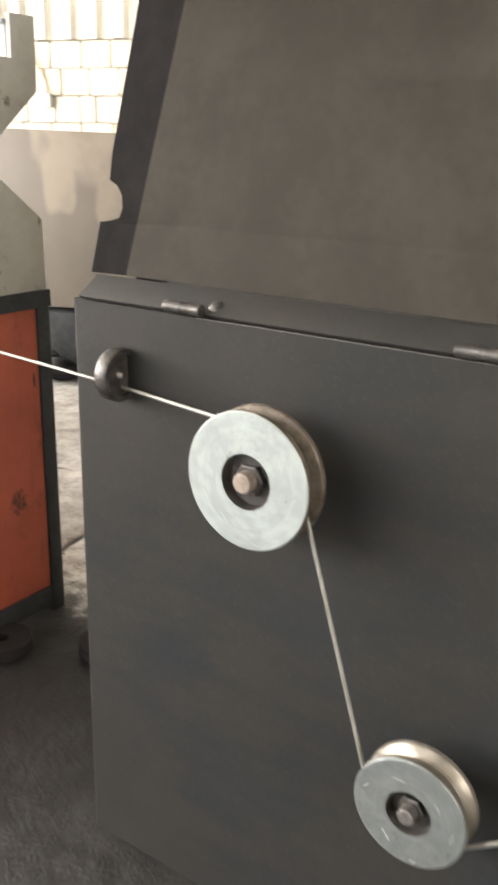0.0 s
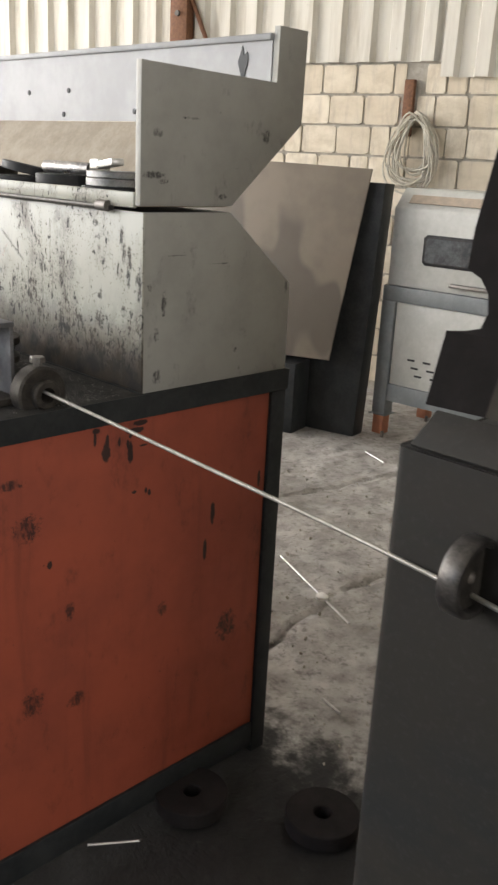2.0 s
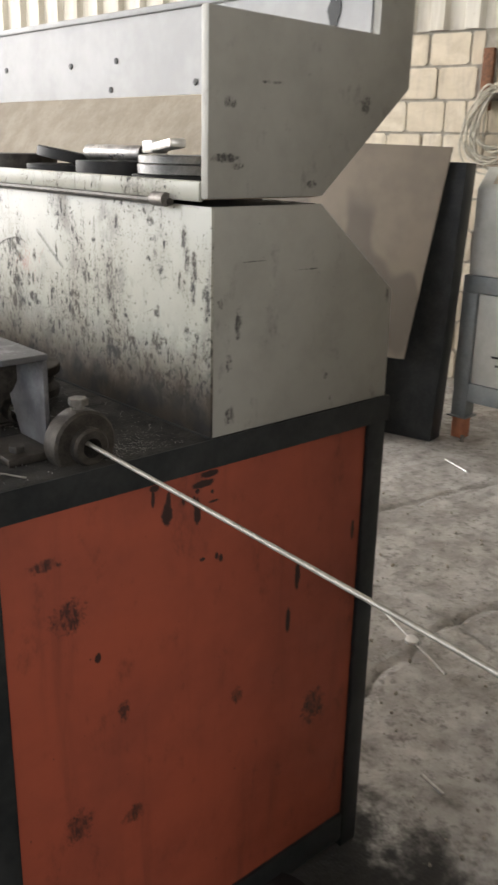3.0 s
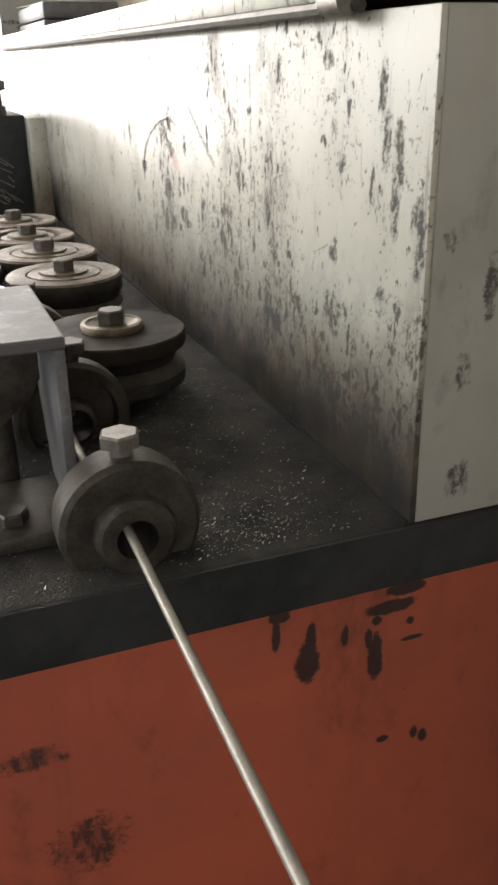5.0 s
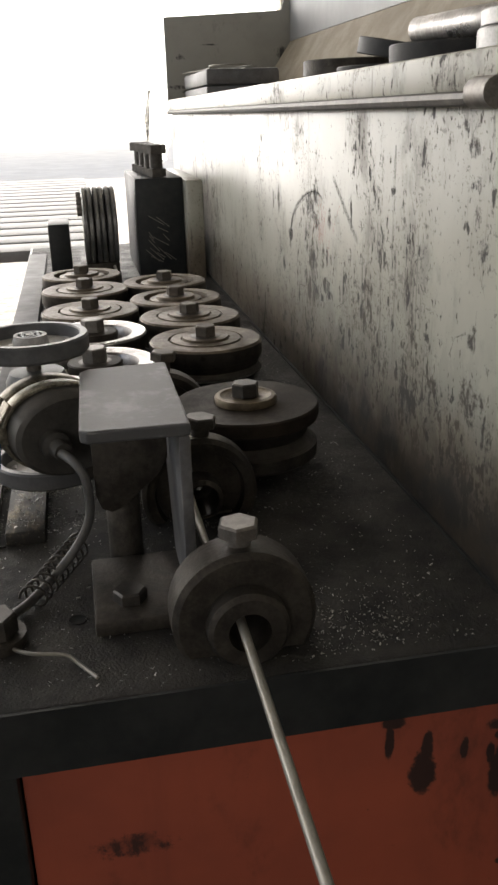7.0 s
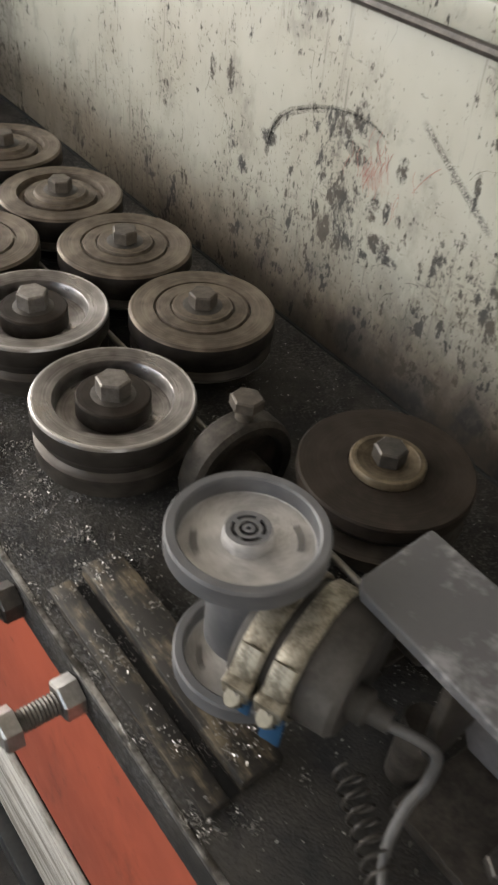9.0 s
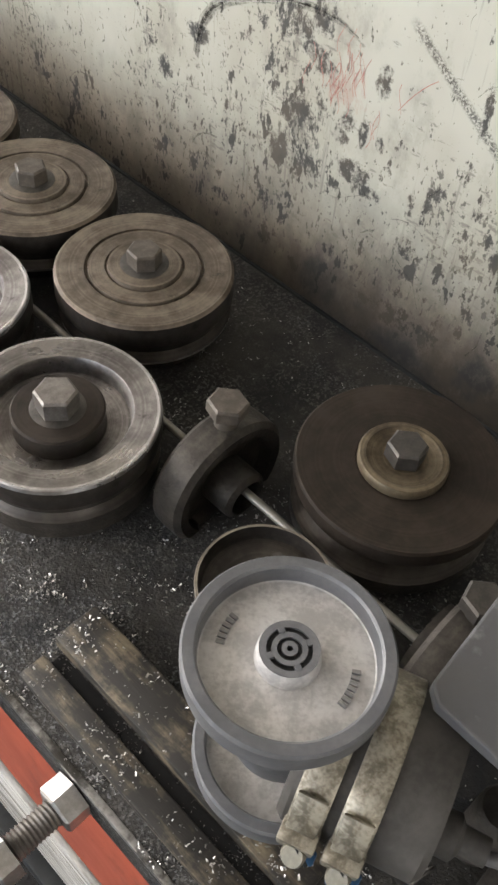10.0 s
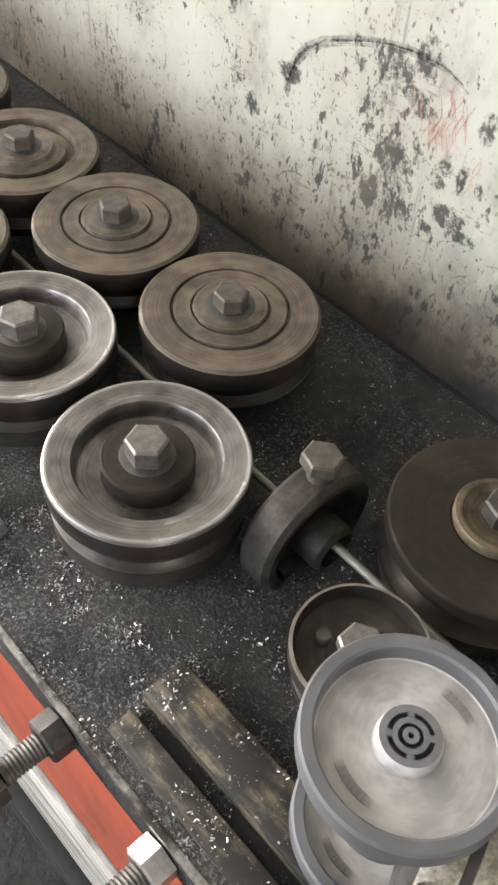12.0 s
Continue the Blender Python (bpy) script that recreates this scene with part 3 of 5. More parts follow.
def tube(points, radius, sides=10, bm=None, rounds=4):
    """A round rod swept along points, smoothed by a spline."""
    bm = bm or bmesh.new()
    pts = [Vector(p) for p in points]
    if len(pts) > 2:
        fine = []
        for i in range(len(pts) - 1):
            p0, p1, p2, p3 = pts[max(i - 1, 0)], pts[i], pts[i + 1], pts[min(i + 2, len(pts) - 1)]
            for k in range(rounds):
                t = k / rounds
                fine.append(0.5 * ((2 * p1) + (p2 - p0) * t + (2 * p0 - 5 * p1 + 4 * p2 - p3) * t * t + (3 * p1 - p0 - 3 * p2 + p3) * t ** 3))
        pts = fine + [pts[-1]]
    rings, side = [], None
    for i, p in enumerate(pts):
        d = (pts[min(i + 1, len(pts) - 1)] - pts[max(i - 1, 0)]).normalized()
        if side is None:
            side = d.orthogonal().normalized()
        side = (side - d * side.dot(d)).normalized()
        up = d.cross(side)
        rings.append([bm.verts.new(p + radius * (math.cos(2 * math.pi * k / sides) * side + math.sin(2 * math.pi * k / sides) * up)) for k in range(sides)])
    for a, b in zip(rings, rings[1:]):
        for k in range(sides):
            bm.faces.new((a[k], a[(k + 1) % sides], b[(k + 1) % sides], b[k]))
    bm.faces.new(rings[0][::-1])
    bm.faces.new(rings[-1])
    return bm


ALONG_X = pose(0, 0, 0, 0, 90, 0)      # turns a lathe's axis from z to x
ALONG_Y = pose(0, 0, 0, -90, 0, 0)     # and to y
MOVERS = []                            # (part, radius, sense, axis) of all that the wire turns


# ---- structure ----
TABLE = 0.782

fl = bmesh.new()
bmesh.ops.create_grid(fl, x_segments=380, y_segments=340, size=1.0, matrix=Matrix.Translation((0.9, 0.6, 0)) @ Matrix.Diagonal((2.2, 2.0, 1, 1)))
CRACKS = [((0.55, 0.25), (0.677, 0.287), (0.859, 0.307), (1.061, 0.334), (1.187, 0.292), (1.367, 0.279), (1.9, 0.2)),
          ((0.95, 1.25), (1.41, 0.922), (1.771, 0.843), (2.3, 0.72)), ((1.0, 0.9), (1.061, 0.334), (0.9, -0.3))]


def near_crack(x, y):
    best = 9.0
    for row in CRACKS:
        for (ax, ay), (bx, by) in zip(row, row[1:]):
            dx, dy = bx - ax, by - ay
            t = max(0, min(1, ((x - ax) * dx + (y - ay) * dy) / (dx * dx + dy * dy)))
            best = min(best, math.hypot(x - ax - t * dx, y - ay - t * dy))
    return best


for v in fl.verts:
    x, y = v.co.x, v.co.y
    edge = min(1.0, (2.2 - abs(x - 0.9)) * 4, (2.0 - abs(y - 0.6)) * 4)
    h = 0.012 * (noise.noise((x * 2.3, y * 2.3, 0)) + 0.5 * noise.noise((x * 7, y * 7, 3)) + 0.28 * noise.noise((x * 21, y * 21, 5))) - 0.002
    c = near_crack(x + 0.03 * noise.noise((x * 9, y * 9, 8)), y + 0.03 * noise.noise((x * 9, y * 9, 2)))
    h -= 0.015 * max(0.0, 1 - c / (0.010 + 0.016 * abs(noise.noise((x * 11, y * 11, 1))))) * (0.6 + 0.8 * abs(noise.noise((x * 17, y * 17, 6))))
    v.co.z = min(h, 0.006) * max(edge, 0.0)
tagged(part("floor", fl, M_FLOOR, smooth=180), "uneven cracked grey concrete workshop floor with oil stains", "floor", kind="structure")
fo = bmesh.new()
for x0, x1, y0, y1 in ((-5.4, -1.3, -7, 7), (3.1, 5.5, -7, 7), (-1.3, 3.1, 2.6, 7), (-1.3, 3.1, -7, -1.4)):
    fo.faces.new([fo.verts.new(p) for p in ((x0, y0, 0), (x1, y0, 0), (x1, y1, 0), (x0, y1, 0))])
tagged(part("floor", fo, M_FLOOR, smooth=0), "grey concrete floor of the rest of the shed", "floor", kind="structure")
gr = bmesh.new()
gr.faces.new([gr.verts.new(p) for p in ((-900, -900, -0.03), (900, -900, -0.03), (900, 900, -0.03), (-900, 900, -0.03))])
tagged(part("ground", gr, M_GROUND, smooth=0), "pale sunlit yard ground outside the shed", "ground", kind="structure")

# added self-lit sheet in place of the glaring outdoors past the gable
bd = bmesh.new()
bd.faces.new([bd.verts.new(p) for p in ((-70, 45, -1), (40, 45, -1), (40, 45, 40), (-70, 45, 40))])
glow = Nodes("glowing_backdrop")
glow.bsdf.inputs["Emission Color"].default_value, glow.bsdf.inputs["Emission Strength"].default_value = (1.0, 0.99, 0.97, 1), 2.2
tagged(part("backdrop", bd, glow.done((0.8, 0.8, 0.8), 0.9), smooth=0), "glowing sheet added for the bright daylight beyond the open gable", "backdrop", kind="structure")

# the long block wall: w runs along it from the coil's place, out is its face
WALL = pose(2.93, 1.607, 0, 0, 0, math.degrees(math.atan2(1, -0.22)))    # local x along the wall, local y into it (away is -y)
wall = thing("wall_east", WALL, "limestone block wall below weathered corrugated cladding", "wall", kind="structure")
part("mortar_core", box(-8, 5.4, -0.20, -0.012, 0, 1.625, 0), M_MORTAR, wall, "rough grey mortar", smooth=0)


def corrugated(w0, w1, z0, z1, pitch=0.165, depth=0.032, out=0.0):
    bm, w, row = bmesh.new(), w0, []
    while w < w1:
        for f, d in ((0, 0), (0.42, 0), (0.52, depth), (0.9, depth)):
            row.append((w + f * pitch, out + d))
        w += pitch
    lines = [[bm.verts.new((a, b, z)) for a, b in row] for z in (z0, z1)]
    back = [[bm.verts.new((a, b - 0.003, z)) for a, b in row] for z in (z0, z1)]
    for k in range(len(row) - 1):
        bm.faces.new((lines[0][k], lines[0][k + 1], lines[1][k + 1], lines[1][k]))
        bm.faces.new((back[0][k + 1], back[0][k], back[1][k], back[1][k + 1]))
        bm.faces.new((lines[0][k + 1], lines[0][k], back[0][k], back[0][k + 1]))
    return bm


part("cladding_sheet", corrugated(-0.14, 5.3, 1.615, 4.6), M_SHEET, wall, "cream corrugated sheet, streaked and dented", smooth=0)
part("cladding_sheet", corrugated(-8, -0.13, 1.545, 4.6, out=0.004), M_SHEET, wall, "cream corrugated sheet, streaked", smooth=0)

# unseen shell, added to keep sky light out except at the openings
for name, m, size, label in (
        ("wall_south", None, (-5.4, 5.5, -7.15, -7.0, 0, 4.6), "plain pale unseen wall, added behind the camera"),
        ("wall_west", None, (-5.55, -5.4, -7.15, -1.2, 0, 4.6), "plain pale unseen side wall, added to close the shed"),
        ("wall_west_sill", None, (-5.55, -5.4, -1.2, 7.0, 0, 1.1), "low unseen side wall, added under the assumed open long side"),
        ("wall_west_head", None, (-5.55, -5.4, -1.2, 7.0, 3.9, 4.6), "unseen wall band, added above the assumed open long side"),
        ("wall_north", None, (1.5, 5.5, 7.0, 7.15, 0, 4.6), "unseen gable wall, added beside the open doorway"),
        ("wall_north_head", None, (-5.4, 1.5, 7.0, 7.15, 4.15, 4.6), "unseen lintel, added over the wide open doorway"),
        ("roof", None, (-5.6, 5.6, -7.2, 7.2, 4.6, 4.7), "grey unseen sheet roof, added to close the shed")):
    tagged(part(name, box(*size, 0), M_ROOF if name == "roof" else M_SHEET, smooth=0), label, "roof" if name == "roof" else "wall", kind="structure")

# ---- the straightening machine: table, panels, posts ----
machine = thing("wire_machine", pose(0, 0, 0), "black steel machine bench with orange painted panels", "machine")
LONG = 1.62
part("tabletop", box(-0.322, 0.322, -0.004, LONG, TABLE - 0.037, TABLE, 0.002), M_TABLE, machine, "oil-black steel tabletop strewn with filings")
part("front_edge", box(-0.322, 0.322, -0.0062, -0.0042, TABLE - 0.037, TABLE - 0.0005, 0), M_BLACK, machine, "black painted edge of the bench", smooth=0)
part("worn_edge", box(-0.3226, -0.3188, 0.0, LONG, TABLE - 0.004, TABLE + 0.0006, 0.0005), M_WORN, machine, "edge of the bench worn bare")
part("end_panel", box(-0.277, 0.283, 0.001, 0.02, 0.072, 0.7445, 0.002), M_ORANGE, machine, "orange painted end panel with black smears")
part("side_panel", box(-0.296, -0.288, 0.05, LONG - 0.05, 0.33, 0.70, 0.002), M_ORANGE, machine, "orange painted side panel")
part("side_panel", box(-0.300, -0.292, 0.05, LONG - 0.05, 0.08, 0.30, 0.002), M_SCRUB, machine, "scuffed white lower side panel")
part("side_panel", box(0.29, 0.298, 0.05, LONG - 0.05, 0.08, 0.70, 0.002), M_ORANGE, machine, "orange painted side panel")
for x0, x1 in ((-0.318, -0.278), (0.284, 0.320)):
    for y0 in (-0.004, LONG - 0.05):
        part("post", box(x0, x1, y0, y0 + 0.04, 0.0, TABLE - 0.0375, 0.003), M_BLACK, machine)
part("bottom_rail", box(-0.2775, 0.2835, -0.004, 0.03, 0.02, 0.0715, 0.003), M_BLACK, machine)
part("bottom_rail", box(-0.318, -0.285, 0.037, LONG - 0.051, 0.02, 0.07, 0.003), M_BLACK, machine)
part("bottom_rail", box(0.288, 0.32, 0.037, LONG - 0.051, 0.02, 0.07, 0.003), M_BLACK, machine)

# cover cabinet on the far half of the table
cover = thing("cover_cabinet", pose(0, 0, 0), "pale grey sheet-metal cabinet, oil-stained, with an open tool tray on top", "cabinet")
C0, C1 = 0.001, 1.60
lower = [(0.0002, TABLE), (0.314, TABLE), (0.312, 0.931), (0.167, 1.047), (0.0002, 1.047)]
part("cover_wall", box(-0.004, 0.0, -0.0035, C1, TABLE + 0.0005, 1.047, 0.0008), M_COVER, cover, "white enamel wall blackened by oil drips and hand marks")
part("end_plate", prism(lower, C0, C0 + 0.004, "xz", 0.0008), M_END, cover, "pale enamel end plate with scuffs, its shade painted in as grey", at=pose(0, -0.004, 0))
part("far_end_plate", prism(lower, C1 - 0.004, C1, "xz"), M_END, cover)
part("back_skin", prism([(0.314, TABLE), (0.312, 0.931), (0.167, 1.047), (0.164, 1.043), (0.308, 0.929), (0.310, TABLE)], C0 + 0.004, C1 - 0.004, "xz"), M_END, cover)
part("top_skin", box(0.001, 0.165, C0 + 0.004, C1 - 0.004, 1.043, 1.047, 0), M_BLACK, cover)
part("foot_seam", box(-0.0062, -0.0042, -0.002, C1, TABLE, TABLE + 0.0022, 0), M_BLACK, cover, "dark seam along the foot", smooth=0)


def ribbon(points, widths, name, material, label=""):
    """A thin smear of grease on the cover wall, along points of y and z."""
    bm, rows = bmesh.new(), []
    for i, (y, z) in enumerate(points):
        a, b = points[max(i - 1, 0)], points[min(i + 1, len(points) - 1)]
        d = Vector((b[0] - a[0], b[1] - a[1])).normalized()
        w = widths[i] if isinstance(widths, (list, tuple)) else widths
        j = 1 + 0.5 * noise.noise((y * 300, z * 300, 0))
        rows.append([bm.verts.new((-0.0043, y - d.y * w * k * j, z + d.x * w * k * j)) for k in (-1, 1)])
    for p, q in zip(rows, rows[1:]):
        bm.faces.new((p[0], p[1], q[1], q[0]))
    return part(name, bm, material, cover, label, smooth=0)


ARC = [(0.548, 0.912), (0.547, 0.922), (0.542, 0.936), (0.534, 0.947), (0.522, 0.956), (0.508, 0.962), (0.492, 0.968), (0.475, 0.973), (0.457, 0.976), (0.438, 0.976), (0.423, 0.972)]
arc_rng = random.Random(4)
for k in range(9):
    off = arc_rng.gauss(0, 0.0032)
    ribbon([(y - off * 0.8, z - off * 0.7) for y, z in ARC], [arc_rng.uniform(0.0003, 0.0008) * q for q in (0.6, 1.4, 1.8, 1.4, 1.1, 0.9, 0.8, 0.6, 0.9, 0.6, 0.3)], "grease_arc", M_MARK, "dark arc of rubbed-in grease")
ribbon([(0.236, 1.022 - 0.006 * k) for k in range(16)], [0.0008, 0.0016, 0.0022, 0.0018, 0.0009, 0.0006, 0.0007, 0.0008, 0.0006, 0.0008, 0.0012, 0.001, 0.0008, 0.0007, 0.0006, 0.0004], "grease_drip", M_MARK)
ribbon([(0.30, 0.985), (0.285, 0.968), (0.268, 0.945)], [0.0005, 0.0012, 0.0005], "grease_scratch", M_MARK)
smear_rng = random.Random(21)
for k in range(110):
    y, z = smear_rng.uniform(0.01, 1.1), smear_rng.uniform(0.81, 1.035)
    a, n_p = smear_rng.gauss(1.5, 0.5), smear_rng.randint(3, 6)
    ln, bend, w = smear_rng.uniform(0.006, 0.035), smear_rng.uniform(-0.9, 0.9), smear_rng.uniform(0.00015, 0.0008)
    pts = [(y + ln * math.cos(a + bend * t) * t, z + ln * math.sin(a + bend * t) * t) for t in [q / (n_p - 1) for q in range(n_p)]]
    ribbon(pts, [w * (0.3 + smear_rng.random()) for q in range(n_p)], "grease_scratch", M_MARK)
for k in range(34):
    y, z = smear_rng.gauss(0.425, 0.014), smear_rng.gauss(0.938, 0.010)
    ribbon([(y + 0.002 * math.sin(q + k), z + 0.004 * q) for q in range(5)], 0.00014, "red_scribble", M_REDMARK)
ribbon([(0.388 - 0.004 * q, 0.945 + 0.007 * q - 0.0004 * q * q) for q in range(6)], 0.00018, "red_scribble", M_REDMARK)
upper = [(-0.010, 1.056), (0.167, 1.056), (0.316, 1.183), (0.318, 1.322), (0.254, 1.322), (0.254, 1.240), (-0.010, 1.247)]
part("tray_end", prism(upper, -0.004, 0.008, "xz", 0.001), M_END, cover, "pale enamel tray end plate, chipped at the edges, its shade painted in as grey")
far_upper = [(-0.010, 1.056), (0.167, 1.056), (0.316, 1.183), (0.318, 1.322), (0.254, 1.322), (0.235, 1.240), (-0.010, 1.23)]
part("tray_end", prism(far_upper, C1 - 0.01, C1, "xz", 0.001), M_END, cover)
part("tray_lip", box(-0.012, -0.004, 0.009, C1 - 0.011, 1.052, 1.074, 0.003), M_COVER, cover, "worn white front lip of the tray")
part("tray_floor", box(-0.004, 0.168, 0.009, C1 - 0.011, 1.054, 1.058, 0), M_DUST, cover)
part("tray_slope", prism([(0.167, 1.058), (0.252, 1.182), (0.256, 1.180), (0.171, 1.056)], 0.009, C1 - 0.011, "xz"), M_DUST, cover, "slope of the tray under brown dust")
part("tray_back", box(0.252, 0.257, 0.009, C1 - 0.011, 1.183, 1.302, 0), M_TRAY, cover, "pale grey back board of the tray")
part("tray_back_flange", box(0.247, 0.275, 0.009, C1 - 0.011, 1.302, 1.312, 0.002), M_TRAY, cover)
part("hinge_rod", tube([(-0.012, 0.06, 1.0495), (-0.012, C1 - 0.02, 1.0495)], 0.004, 8), M_BOLT_DARK, cover)
part("hinge_knuckle", lathe([(0, -0.012), (0.008, -0.012), (0.008, 0.012), (0, 0.012)], 14, pose(-0.016, 0.075, 1.052) @ ALONG_Y), M_BOLT, cover)
# black buttons on the board, painted as the shade inside screw holes
for y, z in ((0.707, 1.237), (0.562, 1.239), (0.35, 1.20), (0.58, 1.195), (0.95, 1.24)):
    part("screw_hole", lathe([(0, 0), (0.005, 0), (0.005, 0.002), (0, 0.003)], 10, pose(0.2521, y, z) @ pose(0, 0, 0, 0, -90, 0)), M_BLACK, cover)
part("tar_smear", prism([(0.013 * math.cos(a) * (0.7 + 0.3 * math.sin(3 * a)) + 0.071, 0.032 * math.sin(a) * (0.8 + 0.25 * math.cos(5 * a)) + 1.266) for a in [k * 0.3 for k in range(21)]], 0.2505, 0.2515, "yz"), M_BLACK, cover)

# ---- rolls ----


def bolt_head(parent, z, radius=0.0122, height=0.0115, turn=0.0, material=None, washer=0.0):
    bm = hexagon(radius, z, z + height, pose(0, 0, 0, 0, 0, turn))
    ob = part("bolt", bm, material or M_BOLT, parent, smooth=25)
    if washer:
        part("washer", lathe([(0, z - 0.003), (washer, z - 0.003), (washer, z - 0.0004), (washer - 0.0012, z), (0, z)], 40), M_BOLT_DARK, parent)
    return ob


def roll(x, y, kind, sense, turn, label):
    """One straightening roll on its axle: a grooved wheel that turns and a bolt that stands."""
    ob = thing("straightening_roll", pose(x, y, TABLE), label, "roller", "rolls of the straightener")
    part("axle_base", lathe([(0, 0.0003), (0.030, 0.0003), (0.030, 0.008), (0.026, 0.010), (0, 0.010)], 32), M_CAST, ob)
    g = 0.030    # height of the wire groove
    body = [(0.012, 0.0105), (0.049, 0.0105), (0.0535, 0.013), (0.0540, 0.0248), (0.0540, 0.0266), (0.0525, 0.0278), (0.0502, g + 0.001), (0.0525, 0.036), (0.0540, 0.039), (0.0552, 0.041)]
    if kind in ("stepped", "ringed"):      # these stand on a narrower foot
        body = [(0.012, 0.0105), (0.043, 0.0105), (0.046, 0.013), (0.0475, 0.0235), (0.0538, 0.0248), (0.0541, 0.0266), (0.0528, 0.0285), (0.0508, 0.032), (0.0528, 0.0365), (0.0540, 0.039), (0.0552, 0.041)]
    if kind == "cupped":
        prof = body + [(0.0552, 0.0532), (0.0546, 0.0551), (0.0536, 0.0557), (0.0522, 0.0556), (0.0470, 0.0549), (0.0402, 0.0541), (0.0390, 0.0526), (0.0378, 0.044), (0.0250, 0.043), (0.0250, 0.0552), (0.0240, 0.0565), (0.011, 0.0565)]
        idx = [0] * (len(body) - 1) + [0, 1, 1, 1, 3, 3, 3, 3, 3, 0, 2, 2]
        mats, top = [M_GROOVE, M_BRIGHT, M_DARK_ROLL, M_BOWL], 0.0565
    elif kind == "stepped":
        prof = body + [(0.0548, 0.0535), (0.0530, 0.0555), (0.0365, 0.0555), (0.0360, 0.0530), (0.0345, 0.0530), (0.0340, 0.0560), (0.0245, 0.0562), (0.0240, 0.0545), (0.0230, 0.0545), (0.0225, 0.0580), (0.011, 0.0580)]
        idx = [0] * (len(body) - 1) + [0] + [1] * 10
        mats, top = [M_GROOVE, M_BROWN_ROLL], 0.058
    elif kind == "ringed":
        prof = body + [(0.0548, 0.0535), (0.0530, 0.0555), (0.0385, 0.0555), (0.0370, 0.049), (0.0320, 0.049), (0.0310, 0.0540), (0.0240, 0.0545), (0.0225, 0.0575), (0.011, 0.0575)]
        idx = [0] * (len(body) - 1) + [0] + [1] * 8
        mats, top = [M_GROOVE, M_BROWN_ROLL], 0.0575
    else:
        prof = [(0.012, 0.0105), (0.054, 0.0105), (0.0575, 0.013), (0.0578, 0.0225), (0.053, 0.0250), (0.049, g), (0.053, 0.038), (0.0585, 0.042), (0.0592, 0.045), (0.0592, 0.0520), (0.0580, 0.0534), (0.0250, 0.0536), (0.0248, 0.0530), (0.011, 0.0530)]
        idx = [0] * 7 + [1] * 6
        mats, top = [M_GROOVE, M_DARK_ROLL], 0.0535
    prof = [(r * (0.997 if kind == "cupped" else 0.957 if kind == "flat" else 1.012) if r > 0.03 else r, z) for r, z in prof]
    mats = mats + [M_CAST, M_ZINC_BOLT]
    idx[1] = idx[2] = len(mats) - 2
    if kind in ("stepped", "ringed"):      # rubbed bright along the lower edge
        idx[3], idx[4] = len(mats) - 2, len(mats) - 1
    wheel = part("wheel", lathe(prof, 72, index=idx), mats, ob, smooth=35)
    MOVERS.append((wheel, 0.050, sense))
    if kind == "flat":
        part("washer", lathe([(0, top), (0.0240, top), (0.0242, top + 0.0040), (0.0232, top + 0.0056), (0.0200, top + 0.0058), (0.0188, top + 0.0048), (0, top + 0.0046)], 48), M_BRASS, ob, "brassy worn washer")
        top += 0.0047
    bolt_head(ob, top + 0.0004, 0.0118 if kind == "cupped" else 0.0108, 0.0125 if kind == "cupped" else 0.0105, turn, M_BOLT if kind == "cupped" else (M_BOLT_DARK if kind == "flat" else M_BOLT_BROWN), 0.0 if kind == "flat" else 0.015)
    return ob


PALE, CUP = "oil-browned steel roll with stepped rings on its top", "steel roll with a polished rim and a hollow top"
roll(-0.1075, 0.2735, "flat", -1, 10, "dark brown flat-topped steel roll with a brassy washer")
roll(-0.1085, 0.4775, "stepped", -1, 25, PALE)
roll(-0.1095, 0.5905, "stepped", -1, 5, PALE)
roll(-0.1125, 0.699, "ringed", -1, 40, "oil-browned steel roll with one deep ring on its top")
roll(-0.114, 0.815, "ringed", -1, 12, "oil-browned steel roll with one deep ring on its top")
roll(-0.2185, 0.4188, "cupped", 1, 20, CUP)
roll(-0.2168, 0.5390, "cupped", 1, 50, CUP)
roll(-0.2165, 0.655, "stepped", 1, 33, PALE)
roll(-0.220, 0.790, "stepped", 1, 8, PALE)
roll(-0.222, 0.905, "ringed", 1, 15, "oil-browned steel roll with one deep ring on its top")

